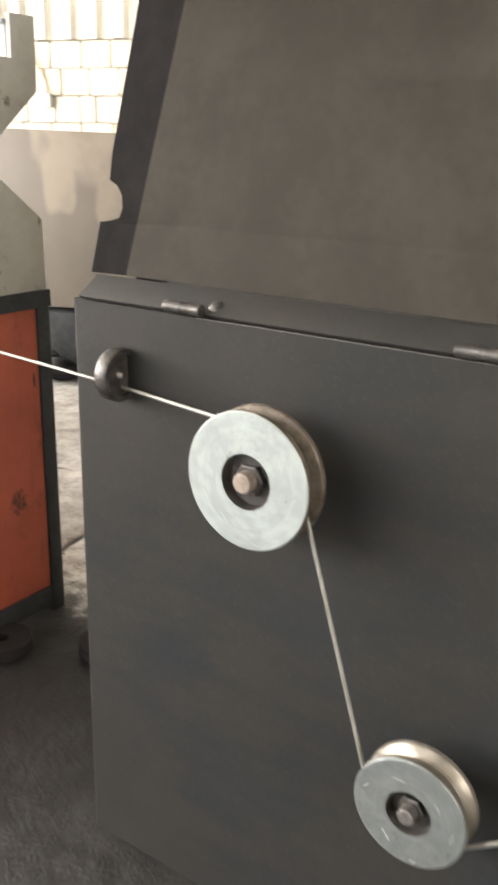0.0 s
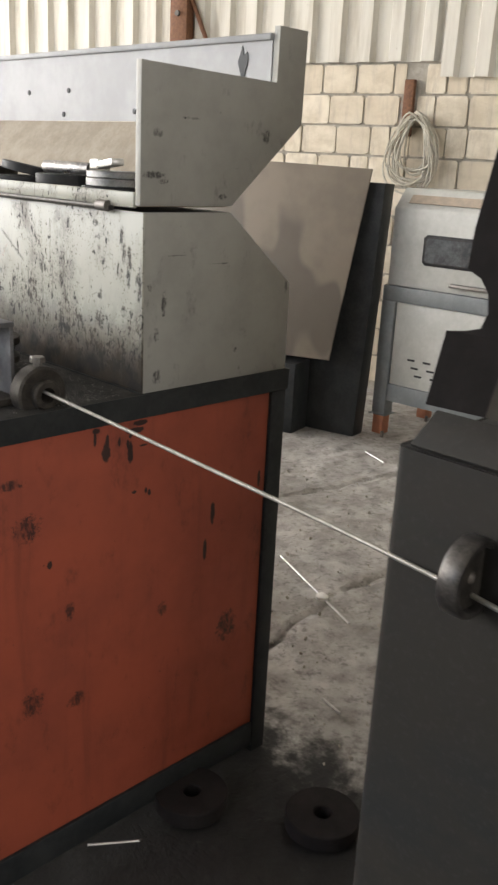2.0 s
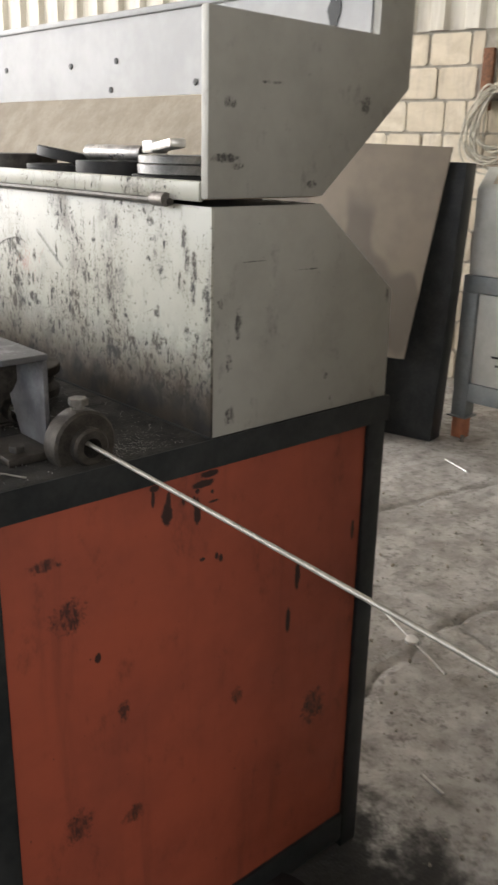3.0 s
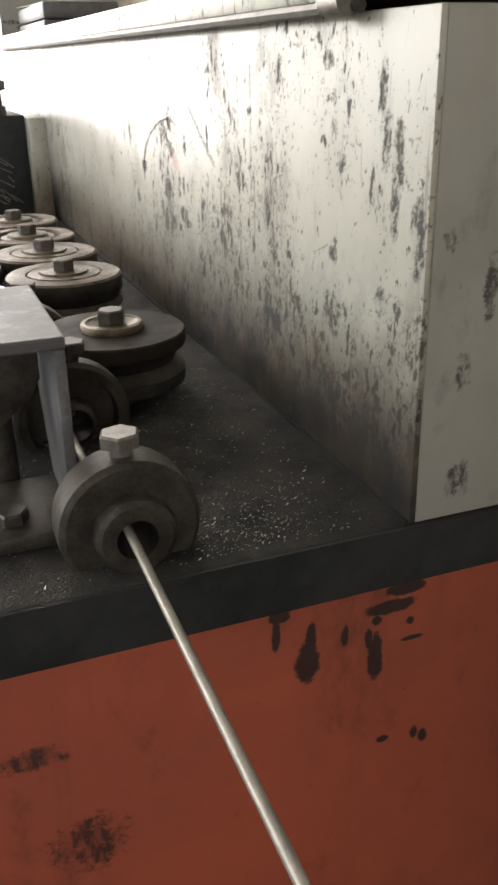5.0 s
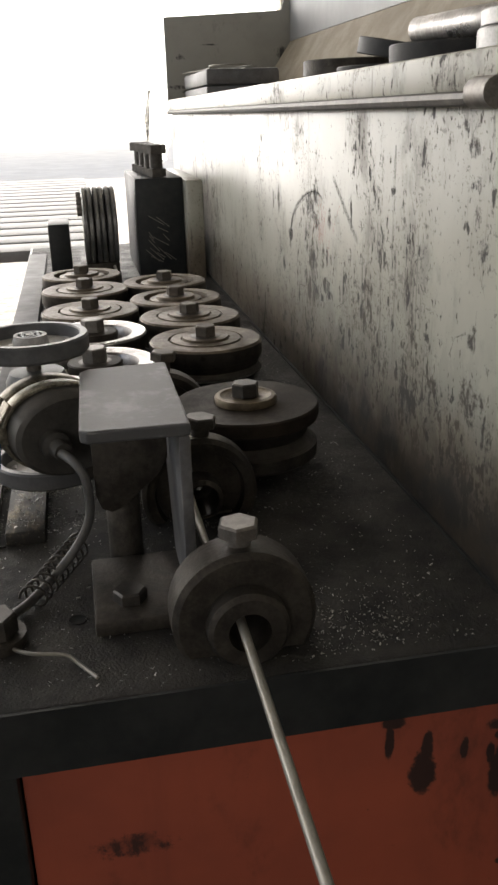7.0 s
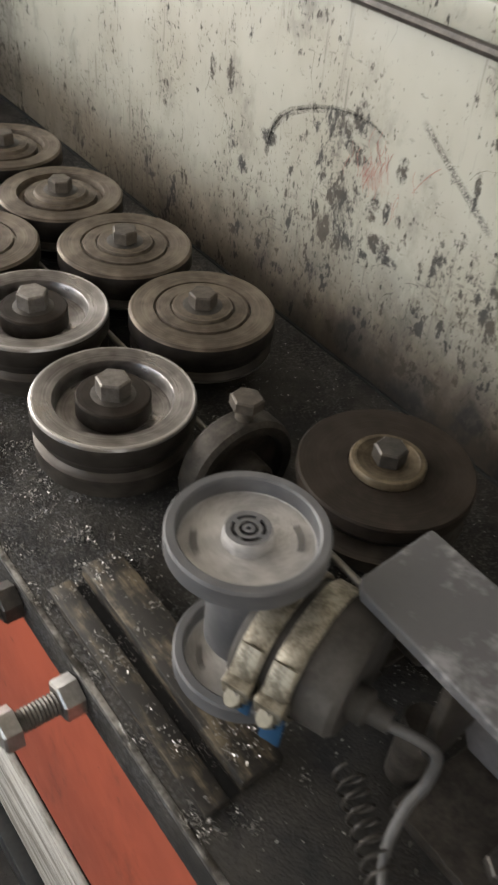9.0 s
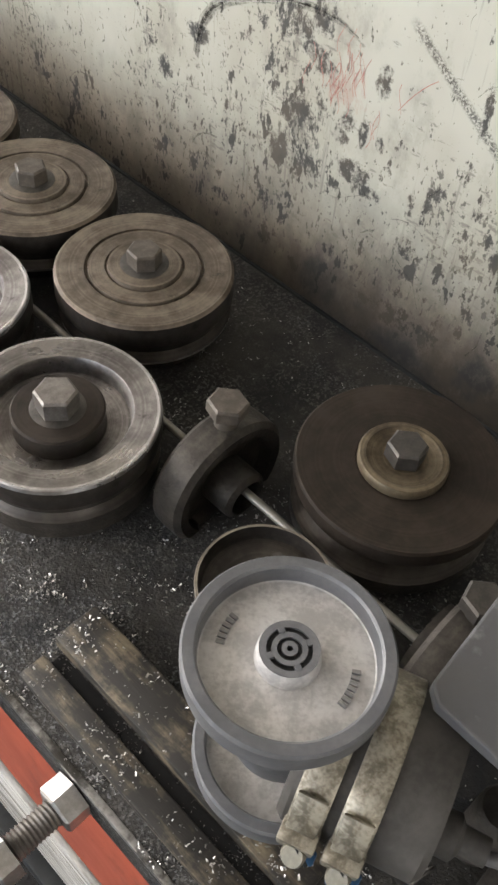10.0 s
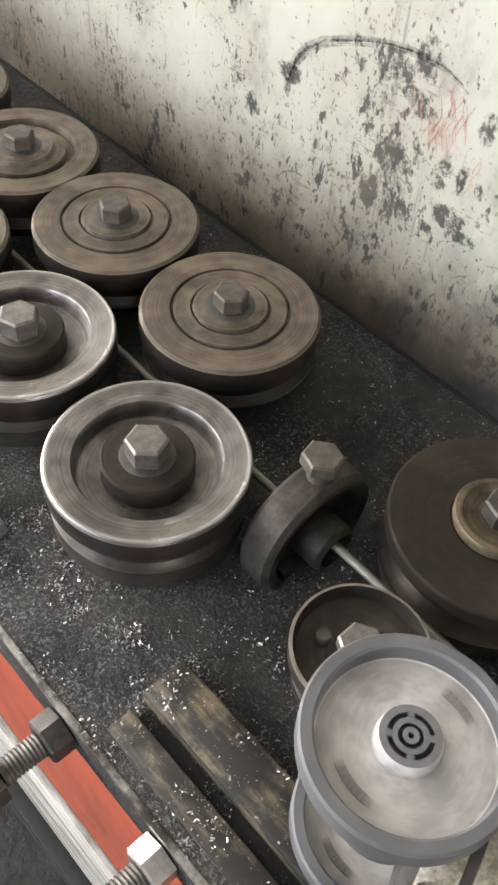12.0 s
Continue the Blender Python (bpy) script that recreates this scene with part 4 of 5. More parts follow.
# ---- wire guides: bored collars with a set bolt ----


def collar(x, y, z, radius, depth, tilt, label, head=M_BOLT_BROWN, top=0.0135, hollow=False, bore=0.011):
    """A thick cast disc across the wire, with a hub on its near face and a bolt screwed in from above."""
    ob = thing("guide_collar", pose(x, y, z), label, "wire guide", "wire guides on the bench")
    near, far, hub = -depth / 2, depth / 2, radius * (0.36 if hollow else 0.56)
    floor_of_face = near + 0.008 if hollow else near
    prof = [(bore, far - 0.004), (bore, near - 0.012), (hub - 0.0025, near - 0.012), (hub, near - 0.0095), (hub, floor_of_face)]
    prof += [(radius * 0.74, floor_of_face), (radius * 0.78, near + 0.0006), (radius - 0.003, near)] if hollow else [(radius - 0.003, near)]
    prof += [(radius, near + 0.003), (radius + 0.0004, 0.0), (radius, far - 0.003), (radius - 0.003, far), (radius * 0.5, far), (radius * 0.5, far + 0.006), (0.004, far + 0.006), (0.004, far - 0.004), (bore, far - 0.004)]
    part("body", lathe(prof, 56, ALONG_Y), M_CAST, ob)
    part("foot", box(-radius * 0.55, radius * 0.55, near + 0.002, far - 0.002, TABLE - z + 0.0005, -min(radius * 0.5, z - TABLE - 0.004), 0.002), M_CAST, ob)
    up = pose(0, 0, 0, 0, tilt, 0)
    part("set_bolt", hexagon(0.0112, radius + top - 0.0075, radius + top, up @ pose(0, 0, 0, 0, 0, 14), lathe([(0, radius - 0.006), (0.0062, radius - 0.006), (0.0062, radius + top - 0.0075), (0, radius + top - 0.0075)], 20, up)), head, ob, smooth=25)
    return ob


WX, WZ = -0.167, 0.812
collar(-0.1575, 0.033, 0.8005, 0.0380, 0.028, 0, "dark cast guide collar with a worn hex set bolt", M_BOLT, 0.0125)
collar(-0.1575, 0.193, 0.8010, 0.0400, 0.020, 4, "dark cast wire guide collar beside the bracket", M_BOLT_DARK, 0.0135, True)
collar(-0.1665, 0.349, 0.8040, 0.0405, 0.022, 4, "dark oily wire guide collar with a hex set bolt", M_BOLT_BROWN, 0.0165, True)

# ---- the length-measuring encoder, its bracket and cable ----
EX, EY = -0.261, 0.221
encoder = thing("length_encoder", pose(EX, EY, 0), "grey rotary length encoder with two wheels held by hose clamps", "encoder")


def measuring_wheel(z, name, dx=0.0, dy=0.0):
    rim = [(0.0325, z - 0.007), (0.0375, z - 0.008), (0.0395, z - 0.006), (0.0395, z + 0.003), (0.0385, z + 0.0045), (0.0345, z + 0.0045), (0.0335, z + 0.0035), (0.0330, z - 0.004)]
    web = [(0.0330, z - 0.004), (0.0325, z - 0.0045), (0.0125, z - 0.003), (0.0120, z + 0.0015), (0.0112, z + 0.0035), (0.0112, z + 0.0042)]
    hub = [(0.0112, z + 0.0042), (0.0085, z + 0.0042), (0.0085, z + 0.003), (0.0066, z + 0.003), (0.0066, z + 0.0042), (0.0046, z + 0.0042), (0.0046, z + 0.003), (0.0030, z + 0.003), (0.0030, z + 0.0044), (0.0011, z + 0.0044), (0.0011, z + 0.002), (0, z + 0.002)]
    under = [(0, z - 0.007), (0.0325, z - 0.0065), (0.0325, z - 0.007)]
    prof = [(r * 0.965, h) for r, h in under + rim[1:] + web[1:] + hub[1:]]
    # hub grooves get black faces, so their shade is in the colour
    idx = [0] * 2 + [0] * 7 + [1] * 5 + [2, 2, 3, 3, 2, 2, 3, 3, 2, 2, 3]
    wheel = part(name, lathe(prof, 72, index=idx), [M_GREY_PLASTIC, M_WEB, M_HUB, M_RUBBER], encoder, "grey plastic measuring wheel with a rubber rim", at=pose(dx, dy, 0), smooth=30)
    for k in range(4):
        a = math.radians(90 * k + 25)
        part("hub_rib", box(0.0064, 0.0087, -0.0012, 0.0012, z + 0.0025, z + 0.0043, 0, ), M_GREY_PLASTIC, wheel, at=pose(0, 0, 0, 0, 0, math.degrees(a)), smooth=0)
    # raised maker's marks, only as bars, their shade painted in as darker grey
    for start, count, r in ((145, 6, 0.0245), (-38, 7, 0.0245)):
        for k in range(count):
            m = pose(0, 0, 0, 0, 0, start + k * 5.2) @ pose(r, 0, z - 0.0036)
            part("moulded_bar", box(-0.0016, 0.0016, -0.0007, 0.0007, 0, 0.0011, 0), M_LETTER_SHADE, wheel, at=m, smooth=0)
    MOVERS.append((wheel, 0.0395, 1))
    return wheel


measuring_wheel(0.908, "upper_wheel")
measuring_wheel(0.824, "lower_wheel", 0.004, -0.005)
part("shaft", lathe([(0, 0.825), (0.005, 0.825), (0.005, 0.905), (0, 0.905)], 16), M_BOLT, encoder)
BX, BY, BZ = 0.014, -0.039, 0.862
BODY = pose(0.010, -0.035, BZ, 0, 0, 20)       # the body lies behind the wheels, turned from the y axis
part("gear_head", lathe([(0, -0.024), (0.019, -0.024), (0.021, -0.020), (0.021, 0.020), (0.018, 0.026), (0, 0.026)], 32, pose(0.002, -0.004, BZ)), M_GREY_PLASTIC, encoder)
part("body", lathe([(0, -0.034), (0.024, -0.034), (0.0262, -0.031), (0.0262, 0.018), (0.024, 0.021), (0, 0.021)], 40, BODY @ Matrix.Diagonal((1.30, 1, 1.0, 1)) @ ALONG_Y), M_CASE, encoder, "dusty black encoder body")
for k, dy in enumerate((-0.0072, 0.0098)):
    clamp = part("hose_clamp", lathe([(0.0270, -0.0064), (0.0283, -0.0064), (0.0287, -0.0058), (0.0287, 0.0058), (0.0283, 0.0064), (0.0270, 0.0064), (0.0270, -0.0064)], 48, BODY @ pose(0, dy, 0) @ Matrix.Diagonal((1.30, 1, 1.0, 1)) @ ALONG_Y), M_CLAMP, encoder, "tarnished hose clamp")
    part("screw_housing", box(-0.006, 0.006, -0.007, 0.007, -0.0045, 0.0045, 0.001), M_CLAMP, clamp, at=BODY @ pose(-0.0375, dy, 0.0005, 0, -100, 0))
    screw = lathe([(0, 0), (0.0046, 0), (0.0046, 0.003), (0.0040, 0.0042), (0, 0.0042)], 20)
    part("clamp_screw", screw, M_SCREW, clamp, at=BODY @ pose(-0.0420, dy - 0.001, -0.003, 0, -40, -12), smooth=30)
    # black bar on the head; the slot's shade is its colour
    part("screw_slot", box(-0.0041, 0.0041, -0.0007, 0.0007, 0.0040, 0.0047, 0), M_BLACK, clamp, at=BODY @ pose(-0.0420, dy - 0.001, -0.003, 0, -40, 62), smooth=0)
    drop = 0.013 if k == 0 else 0.006
    part("clamp_tail", box(-0.0012, 0.0012, -0.0055, 0.0055, -drop, 0.004, 0.0011), M_BLUE, clamp, "blue plastic strip under the clamp", at=BODY @ pose(-0.0400, dy - 0.003, -0.006, 0, 8, 0))
    part("band_tongue", box(-0.008, 0.008, -0.0056, 0.0056, -0.0006, 0.0012, 0.0006), M_CLAMP, clamp, at=BODY @ pose(-0.0335, dy, 0.0135, 0, -58, 0))
part("mount_block", box(0.008, 0.036, -0.03, 0.018, -0.034, 0.002, 0.004), M_CAST, encoder, at=BODY)
part("cable_gland", lathe([(0, 0), (0.009, 0), (0.009, 0.008), (0.006, 0.010), (0.0055, 0.020), (0, 0.020)], 20, BODY @ pose(-0.012, -0.0335, -0.002, 90, 0, 0)), M_CASE, encoder)
CABLE = [(-0.247, 0.134, 0.860), (-0.238, 0.118, 0.858), (-0.2325, 0.112, 0.848), (-0.2325, 0.112, 0.826), (-0.241, 0.113, 0.808), (-0.256, 0.106, 0.793), (-0.272, 0.088, 0.7862), (-0.284, 0.076, 0.7855)]
part("cable", tube([(x - EX, y - EY, z) for x, y, z in CABLE], 0.0028, 10, rounds=6), M_CABLE, encoder, "grey cable bending down to the bench")

idler = thing("pressure_idler", pose(-0.2105, 0.2730, TABLE), "small dished steel idler roll with a worn brassy rim", "roller")
iw = part("wheel", lathe([(0.008, 0.012), (0.027, 0.012), (0.029, 0.015), (0.029, 0.022), (0.0265, 0.025), (0.0255, 0.030), (0.0265, 0.036), (0.0328, 0.039), (0.0332, 0.049), (0.0328, 0.0505), (0.0315, 0.0505), (0.0295, 0.043), (0.008, 0.042)], 56, index=[0] * 8 + [1, 1, 0, 0]), [M_GROOVE, M_EDGE, M_DARK_ROLL], idler, smooth=35)
MOVERS.append((iw, 0.029, 1))
part("axle", lathe([(0, 0.0003), (0.018, 0.0003), (0.018, 0.011), (0.008, 0.0115), (0.008, 0.045), (0, 0.045)], 24), M_CAST, idler)
part("bolt", hexagon(0.0115, 0.0455, 0.0535), M_BOLT, idler, smooth=25)
for k in range(3):
    part("rivet", lathe([(0, 0.043), (0.004, 0.043), (0.0035, 0.046), (0, 0.0465)], 12, pose(0.018 * math.cos(k * 2.1 + 2), 0.018 * math.sin(k * 2.1 + 2), 0)), M_BOLT_DARK, iw)

bracket = thing("angle_bracket", pose(0, 0, 0), "bare steel angle bracket over the wire, scuffed on top", "bracket")
top = prism([(-0.229, 0.060), (-0.233, 0.064), (-0.231, 0.175), (-0.226, 0.181), (-0.178, 0.185), (-0.176, 0.184), (-0.176, 0.060)], 0.8895, 0.8965, "xy", 0.0012)
part("top_flange", top, M_SCUFFED, bracket, "scuffed bare steel top flange", smooth=0)
part("leg", prism([(0.062, TABLE + 0.0105), (0.062, 0.8890), (0.172, 0.8890), (0.122, TABLE + 0.0105)], -0.1825, -0.1762, "yz", 0.0012), M_BRACKET, bracket, "upright steel leg")
part("hanging_plate", prism([(-0.228, 0.889), (-0.228, 0.836), (-0.225, 0.827), (-0.219, 0.824), (-0.212, 0.827), (-0.190, 0.846), (-0.184, 0.856), (-0.184, 0.889)], 0.118, 0.124, "xz", 0.001), M_CAST, bracket, "dark rounded plate below the flange")
part("base_plate", box(-0.2345, -0.174, 0.049, 0.124, TABLE + 0.0004, TABLE + 0.010, 0.002), M_CAST, bracket)
part("base_bolt", hexagon(0.0095, TABLE + 0.0102, TABLE + 0.017, pose(-0.214, 0.070, 0)), M_BOLT_DARK, bracket, smooth=25)
part("pillar", lathe([(0, TABLE), (0.0105, TABLE), (0.0105, TABLE + 0.046), (0.009, TABLE + 0.048), (0, TABLE + 0.048)], 28, pose(-0.212, 0.135, 0)), M_CAST, bracket, "round dark steel pillar")

# disc on the tabletop painted black as the shade in a hole
part("bolt_hole_shade", lathe([(0, 0.0003), (0.0042, 0.0003), (0.0050, 0.0006), (0.0052, 0.0002)], 20, pose(-0.244, 0.071, TABLE)), M_SLOT_SHADE, machine, "flat black disc on the tabletop, painted shade of a bolt hole")
# slotted slide and the adjusting bolts of the bench edge
slide = thing("slide_bar", pose(0, 0, 0), "worn steel slide bar beside a dark slot in the bench", "slide bar")
part("raised_bar", box(-0.289, -0.263, 0.172, 0.336, TABLE + 0.0004, TABLE + 0.0105, 0.0015), M_SLOT, slide)
# no cut here: a thin black strip carries the slot's shade
part("slot", box(-0.2965, -0.2895, 0.172, 0.330, TABLE + 0.0004, TABLE + 0.0010, 0), M_SLOT_SHADE, slide, "flat black strip, painted shade of an open slot", smooth=0)
part("outer_bar", box(-0.3120, -0.2970, 0.17, 0.334, TABLE + 0.0004, TABLE + 0.0055, 0.001), M_SLOT, slide)
edge_bar = tagged(part("edge_bar", box(-0.318, -0.285, 0.46, 1.45, TABLE + 0.0004, TABLE + 0.011, 0.0015), M_BRACKET), "long bare steel flat bar along the bench edge", "steel bar")

for k, (y, zinc) in enumerate(((0.279, True), (0.358, False), (0.52, False), (0.66, False))):
    ab = thing("adjusting_bolt", pose(-0.3225, y, 0.762), "threaded adjusting bolt with a bright zinc nut in the bench edge" if zinc else "dark oily adjusting bolt with a nut in the bench edge", "bolt", "adjusting bolts along the bench edge")
    turn = pose(0, 0, 0, 0, -90, 0)
    part("nut", hexagon(0.0125, 0.0005, 0.013, turn @ pose(0, 0, 0, 0, 0, 0)), M_ZINC_BOLT if zinc else M_BOLT_DARK, ab, smooth=25)
    th = bmesh.new()
    prof = [(0, 0.013)] + [(0.0072 if i % 2 else 0.0062, 0.013 + i * 0.0011) for i in range(22)] + [(0, 0.038)]
    part("thread", lathe(prof, 24, turn, th), M_BOLT, ab, smooth=0)
    part("head", hexagon(0.0125, 0.0375, 0.048, turn @ pose(0, 0, 0, 0, 0, 8)), M_ZINC_BOLT if zinc else M_BOLT_DARK, ab, smooth=25)

spring = [(-0.269 + 0.028 * q - 0.0069 * math.cos(58 * q), 0.086 + 0.063 * q + 0.0030 * math.cos(58 * q), TABLE + 0.0084 + 0.0075 * math.sin(58 * q)) for q in [k / 132 for k in range(133)]]
tagged(part("coil_spring", tube(spring, 0.0008, 6, rounds=1), M_BOLT_DARK), "thin steel coil spring lying on the bench", "spring")
knob = thing("clamp_screw_post", pose(-0.287, 0.058, TABLE), "dark hex screw with a washer at the bench corner", "bolt")
part("washer", lathe([(0, 0.0003), (0.016, 0.0003), (0.016, 0.006), (0, 0.006)], 28), M_CAST, knob)
part("bolt", hexagon(0.012, 0.0064, 0.018), M_BOLT_DARK, knob, smooth=25)
tagged(part("wire_offcut", tube([(-0.285, 0.062, TABLE + 0.002), (-0.278, 0.046, TABLE + 0.003), (-0.267, 0.037, TABLE + 0.004), (-0.251, 0.033, TABLE + 0.0035), (-0.243, 0.024, TABLE + 0.002), (-0.235, 0.012, TABLE + 0.0015)], 0.0011, 6), M_WIRE), "bent offcut of thin wire on the bench", "wire offcut")

# tower block and vertical rolls at the outgoing end
tower = thing("feed_tower", pose(0, 0, 0), "dark steel feed block with four hex bolts on top", "machine block")
part("block", box(-0.122, -0.042, 1.15, 1.42, TABLE, 0.948, 0.003), M_BLACK, tower, "scratched black steel block")
part("side_case", box(-0.0415, -0.0125, 1.12, 1.46, TABLE, 0.945, 0.003), M_COVER, tower, "soiled pale case beside the block")
for k in range(4):
    m = pose(-0.082 - 0.004 * k, 1.175 + 0.06 * k, 0)
    part("stem", lathe([(0, 0.948), (0.011, 0.948), (0.011, 0.985), (0, 0.985)], 20, m), M_BOLT_DARK, tower)
    part("collar_nut", hexagon(0.016, 0.949, 0.962, m), M_BOLT_DARK, tower, smooth=25)
    part("head", hexagon(0.018, 0.985, 1.0, m), M_BOLT_DARK, tower, smooth=25)
scratch_rng = random.Random(9)
for k in range(14):
    m = pose(-0.082 + scratch_rng.uniform(-0.018, 0.018), 1.1497, 0.865 + scratch_rng.uniform(-0.05, 0.03), 0, scratch_rng.uniform(25, 60), 0)
    ln = scratch_rng.uniform(0.006, 0.016)
    part("scratch", box(-ln, ln, -0.0004, 0.0002, -0.0007, 0.0007, 0), M_BOLT, tower, "bare scratches in the black paint", at=m, smooth=0)
feed = thing("feed_rolls", pose(-0.185, 1.22, 0), "set of upright grooved steel feed rolls", "roller")
for k in range(3):
    part("disc", lathe([(0, -0.009), (0.064, -0.009), (0.069, -0.007), (0.069, -0.002), (0.065, 0), (0.069, 0.002), (0.069, 0.007), (0.064, 0.009), (0, 0.009)], 56, pose(-0.017 + k * 0.0195, 0, 0.866) @ ALONG_X), M_TRAY_STEEL, feed)
for k in range(5):
    a = math.radians(40 + 25 * k)
    part("bolt", hexagon(0.009, -0.034, -0.024, pose(0, 0.052 * math.cos(a), 0.865 + 0.052 * math.sin(a)) @ ALONG_X), M_BOLT, feed, smooth=25)
part("pedestal", box(-0.035, 0.03, -0.05, 0.05, TABLE, 0.81, 0.002), M_CAST, feed)
part("drive_case", box(-0.085, -0.05, -0.06, 0.04, TABLE, 0.88, 0.003), M_BLACK, feed)

# outgoing run-out table beyond the bench
runout = thing("runout_table", pose(-0.42, 3.0, 0), "long slatted run-out table beyond the bench in bright daylight", "table")
for k in range(16):
    part("slat", box(-0.26, 0.26, -1.25 + k * 0.16, -1.12 + k * 0.16, 0.735, 0.76, 0.003), M_TRAY, runout)
for sx in (-0.25, 0.25):
    part("rail", box(sx - 0.02, sx + 0.02, -1.28, 1.4, 0.69, 0.7345, 0.003), M_BLUEGREY, runout)
    for sy in (-1.2, 0, 1.2):
        part("leg", box(sx - 0.02, sx + 0.02, sy - 0.02, sy + 0.02, 0, 0.6895, 0.003), M_BLUEGREY, runout)

# ---- things lying in the tool tray ----
TF = 1.0583


def ring_disc(name, x, y, z, r, h, tip, material, label, hole=0.4):
    m = pose(x, y, z, *tip)
    prof = [(r * hole, 0), (r - 0.001, 0), (r, 0.001), (r, h - 0.001), (r - 0.001, h), (r * (hole + 0.1), h), (r * hole, h - 0.001), (r * hole, 0)]
    return tagged(part(name, lathe(prof, 48), material, at=m), label, "steel ring", "spare rings in the tray")


ring_disc("spare_ring", 0.066, 0.148, TF, 0.058, 0.017, (0, 0, 0), M_RUBBER, "black spare ring under the steel rings", 0.5)
ring_disc("spare_ring", 0.070, 0.145, TF + 0.0175, 0.056, 0.012, (0, 0, 0), M_TRAY_STEEL, "bare steel spare ring lying in the tray")
ring_disc("spare_ring", 0.073, 0.147, TF + 0.0300, 0.056, 0.010, (0, 0, 0), M_TRAY_STEEL, "bare steel spare ring lying in the tray")
ring_disc("spare_ring", 0.066, 0.28, TF, 0.058, 0.030, (0, 0, 0), M_RUBBER, "black spare ring lying in the tray", 0.6)
ring_disc("spare_ring", 0.070, 0.42, TF, 0.060, 0.022, (0, 0, 0), M_RUBBER, "black spare ring lying in the tray", 0.6)
ring_disc("spare_ring", 0.085, 0.43, TF + 0.024, 0.055, 0.014, (6, 9, 0), M_RUBBER, "black spare ring leaning on another", 0.7)
ring_disc("spare_ring", 0.070, 0.56, TF, 0.054, 0.034, (0, 0, 0), M_CAST, "dark spare ring lying in the tray", 0.5)
ring_disc("spare_ring", 0.075, 0.70, TF, 0.056, 0.018, (0, 0, 0), M_RUBBER, "black spare ring lying in the tray", 0.6)
sleeve = tagged(part("steel_sleeve", lathe([(0.006, -0.05), (0.0095, -0.05), (0.0095, 0.05), (0.006, 0.05), (0.006, -0.05)], 20, ALONG_Y), M_BRIGHT, at=pose(0.05, 0.265, TF + 0.041, 0, 0, 12)), "bright steel tube lying across a black ring", "tube")
spanner = thing("spanner", pose(0.045, 0.150, TF + 0.0450, 0, 3, 66), "open-ended steel spanner lying on the rings", "spanner")
part("shank", box(-0.075, 0.035, -0.010, 0.010, 0, 0.011, 0.003), M_ZINC_BOLT, spanner)
part("jaw", prism([(0.034, -0.008), (0.050, -0.016), (0.068, -0.014), (0.060, -0.006), (0.052, 0), (0.060, 0.006), (0.068, 0.014), (0.050, 0.016), (0.034, 0.008)], -0.001, 0.014, "xy", 0.001), M_ZINC_BOLT, spanner)
tagged(part("rusty_flat_bar", prism([(0.075, TF + 0.0003), (0.087, TF + 0.0003), (0.158, 1.150), (0.146, 1.154)], 0.024, 0.030, "xz", 0.0006), M_RUST), "short rusty flat bar leaning at the tray end", "steel bar")
case = thing("tool_case", pose(0.075, 1.38, TF), "closed grey tool case at the end of the tray", "case")
part("base", box(-0.055, 0.075, -0.13, 0.17, 0, 0.032, 0.005), M_GREY_PLASTIC, case)
part("lid", box(-0.055, 0.075, -0.13, 0.17, 0.0325, 0.06, 0.006), M_GREY_PLASTIC, case)
tagged(part("wire_loop", tube([(0.02, 1.56, TF + 0.064), (0.05, 1.40, TF + 0.066), (0.03, 1.25, TF + 0.064), (0.09, 1.22, TF + 0.064), (0.11, 1.40, TF + 0.068), (0.06, 1.56, TF + 0.064)], 0.0016, 6), M_WIRE), "loose loop of thin wire on the case", "wire")
tagged(part("plastic_bag", lathe([(0, 0), (0.018, 0.002), (0.026, 0.02), (0.02, 0.045), (0.006, 0.06), (0, 0.06)], 14), M_WHITE, at=pose(0.11, 0.055, TF, 0, 14, 0)), "crumpled pale plastic bag in the tray corner", "bag")

bag = lathe([(0, 0.0), (0.013, -0.003), (0.020, -0.02), (0.025, -0.06), (0.025, -0.11), (0.019, -0.145), (0, -0.155)], 26)
for v in bag.verts:
    v.co += 0.012 * Vector((noise.noise(v.co * 45), noise.noise(v.co * 45 + Vector((5, 0, 0))), 0.5 * noise.noise(v.co * 50)))
tagged(part("plastic_bag", bag, M_FILM, at=pose(-0.030, 1.622, 1.100), smooth=25), "crumpled clear plastic bag hanging from the tray end", "bag")

# ---- the wire stand: folded steel box, hood, pulleys ----
SX = -0.175
stand = thing("wire_stand", pose(0, 0, 0), "dark mill-scale steel stand with a hinged hood", "stand")
Y0, Y1 = -0.585, -1.95
face = bmesh.new()
n_r, rad = 6, 0.012
line = [(0.10, Y0)] + [(SX + rad - rad * math.sin(a), Y0 - rad + rad * math.cos(a)) for a in [math.pi / 2 * k / n_r for k in range(n_r + 1)]] + [(SX, Y1 + 0.02), (0.10, Y1 + 0.02)]
for (ax, ay), (bx, by) in zip(line, line[1:]):
    face.faces.new([face.verts.new(p) for p in ((ax, ay, 0.012), (bx, by, 0.012), (bx, by, 0.889), (ax, ay, 0.889))])
bmesh.ops.remove_doubles(face, verts=face.verts, dist=1e-5)
bmesh.ops.solidify(face, geom=list(face.faces), thickness=0.003)
part("front_plate", face, M_PLATE, stand, "dark blue-grey steel plate with a rounded edge", smooth=50)
part("top_plate", box(SX + 0.006, 0.098, Y1 + 0.03, Y0 - 0.004, 0.884, 0.889, 0.001), M_PLATE, stand)
part("foot_rail", box(SX + 0.01, 0.09, Y1 + 0.03, Y0 - 0.01, 0.0, 0.0118, 0.001), M_BLACK, stand)
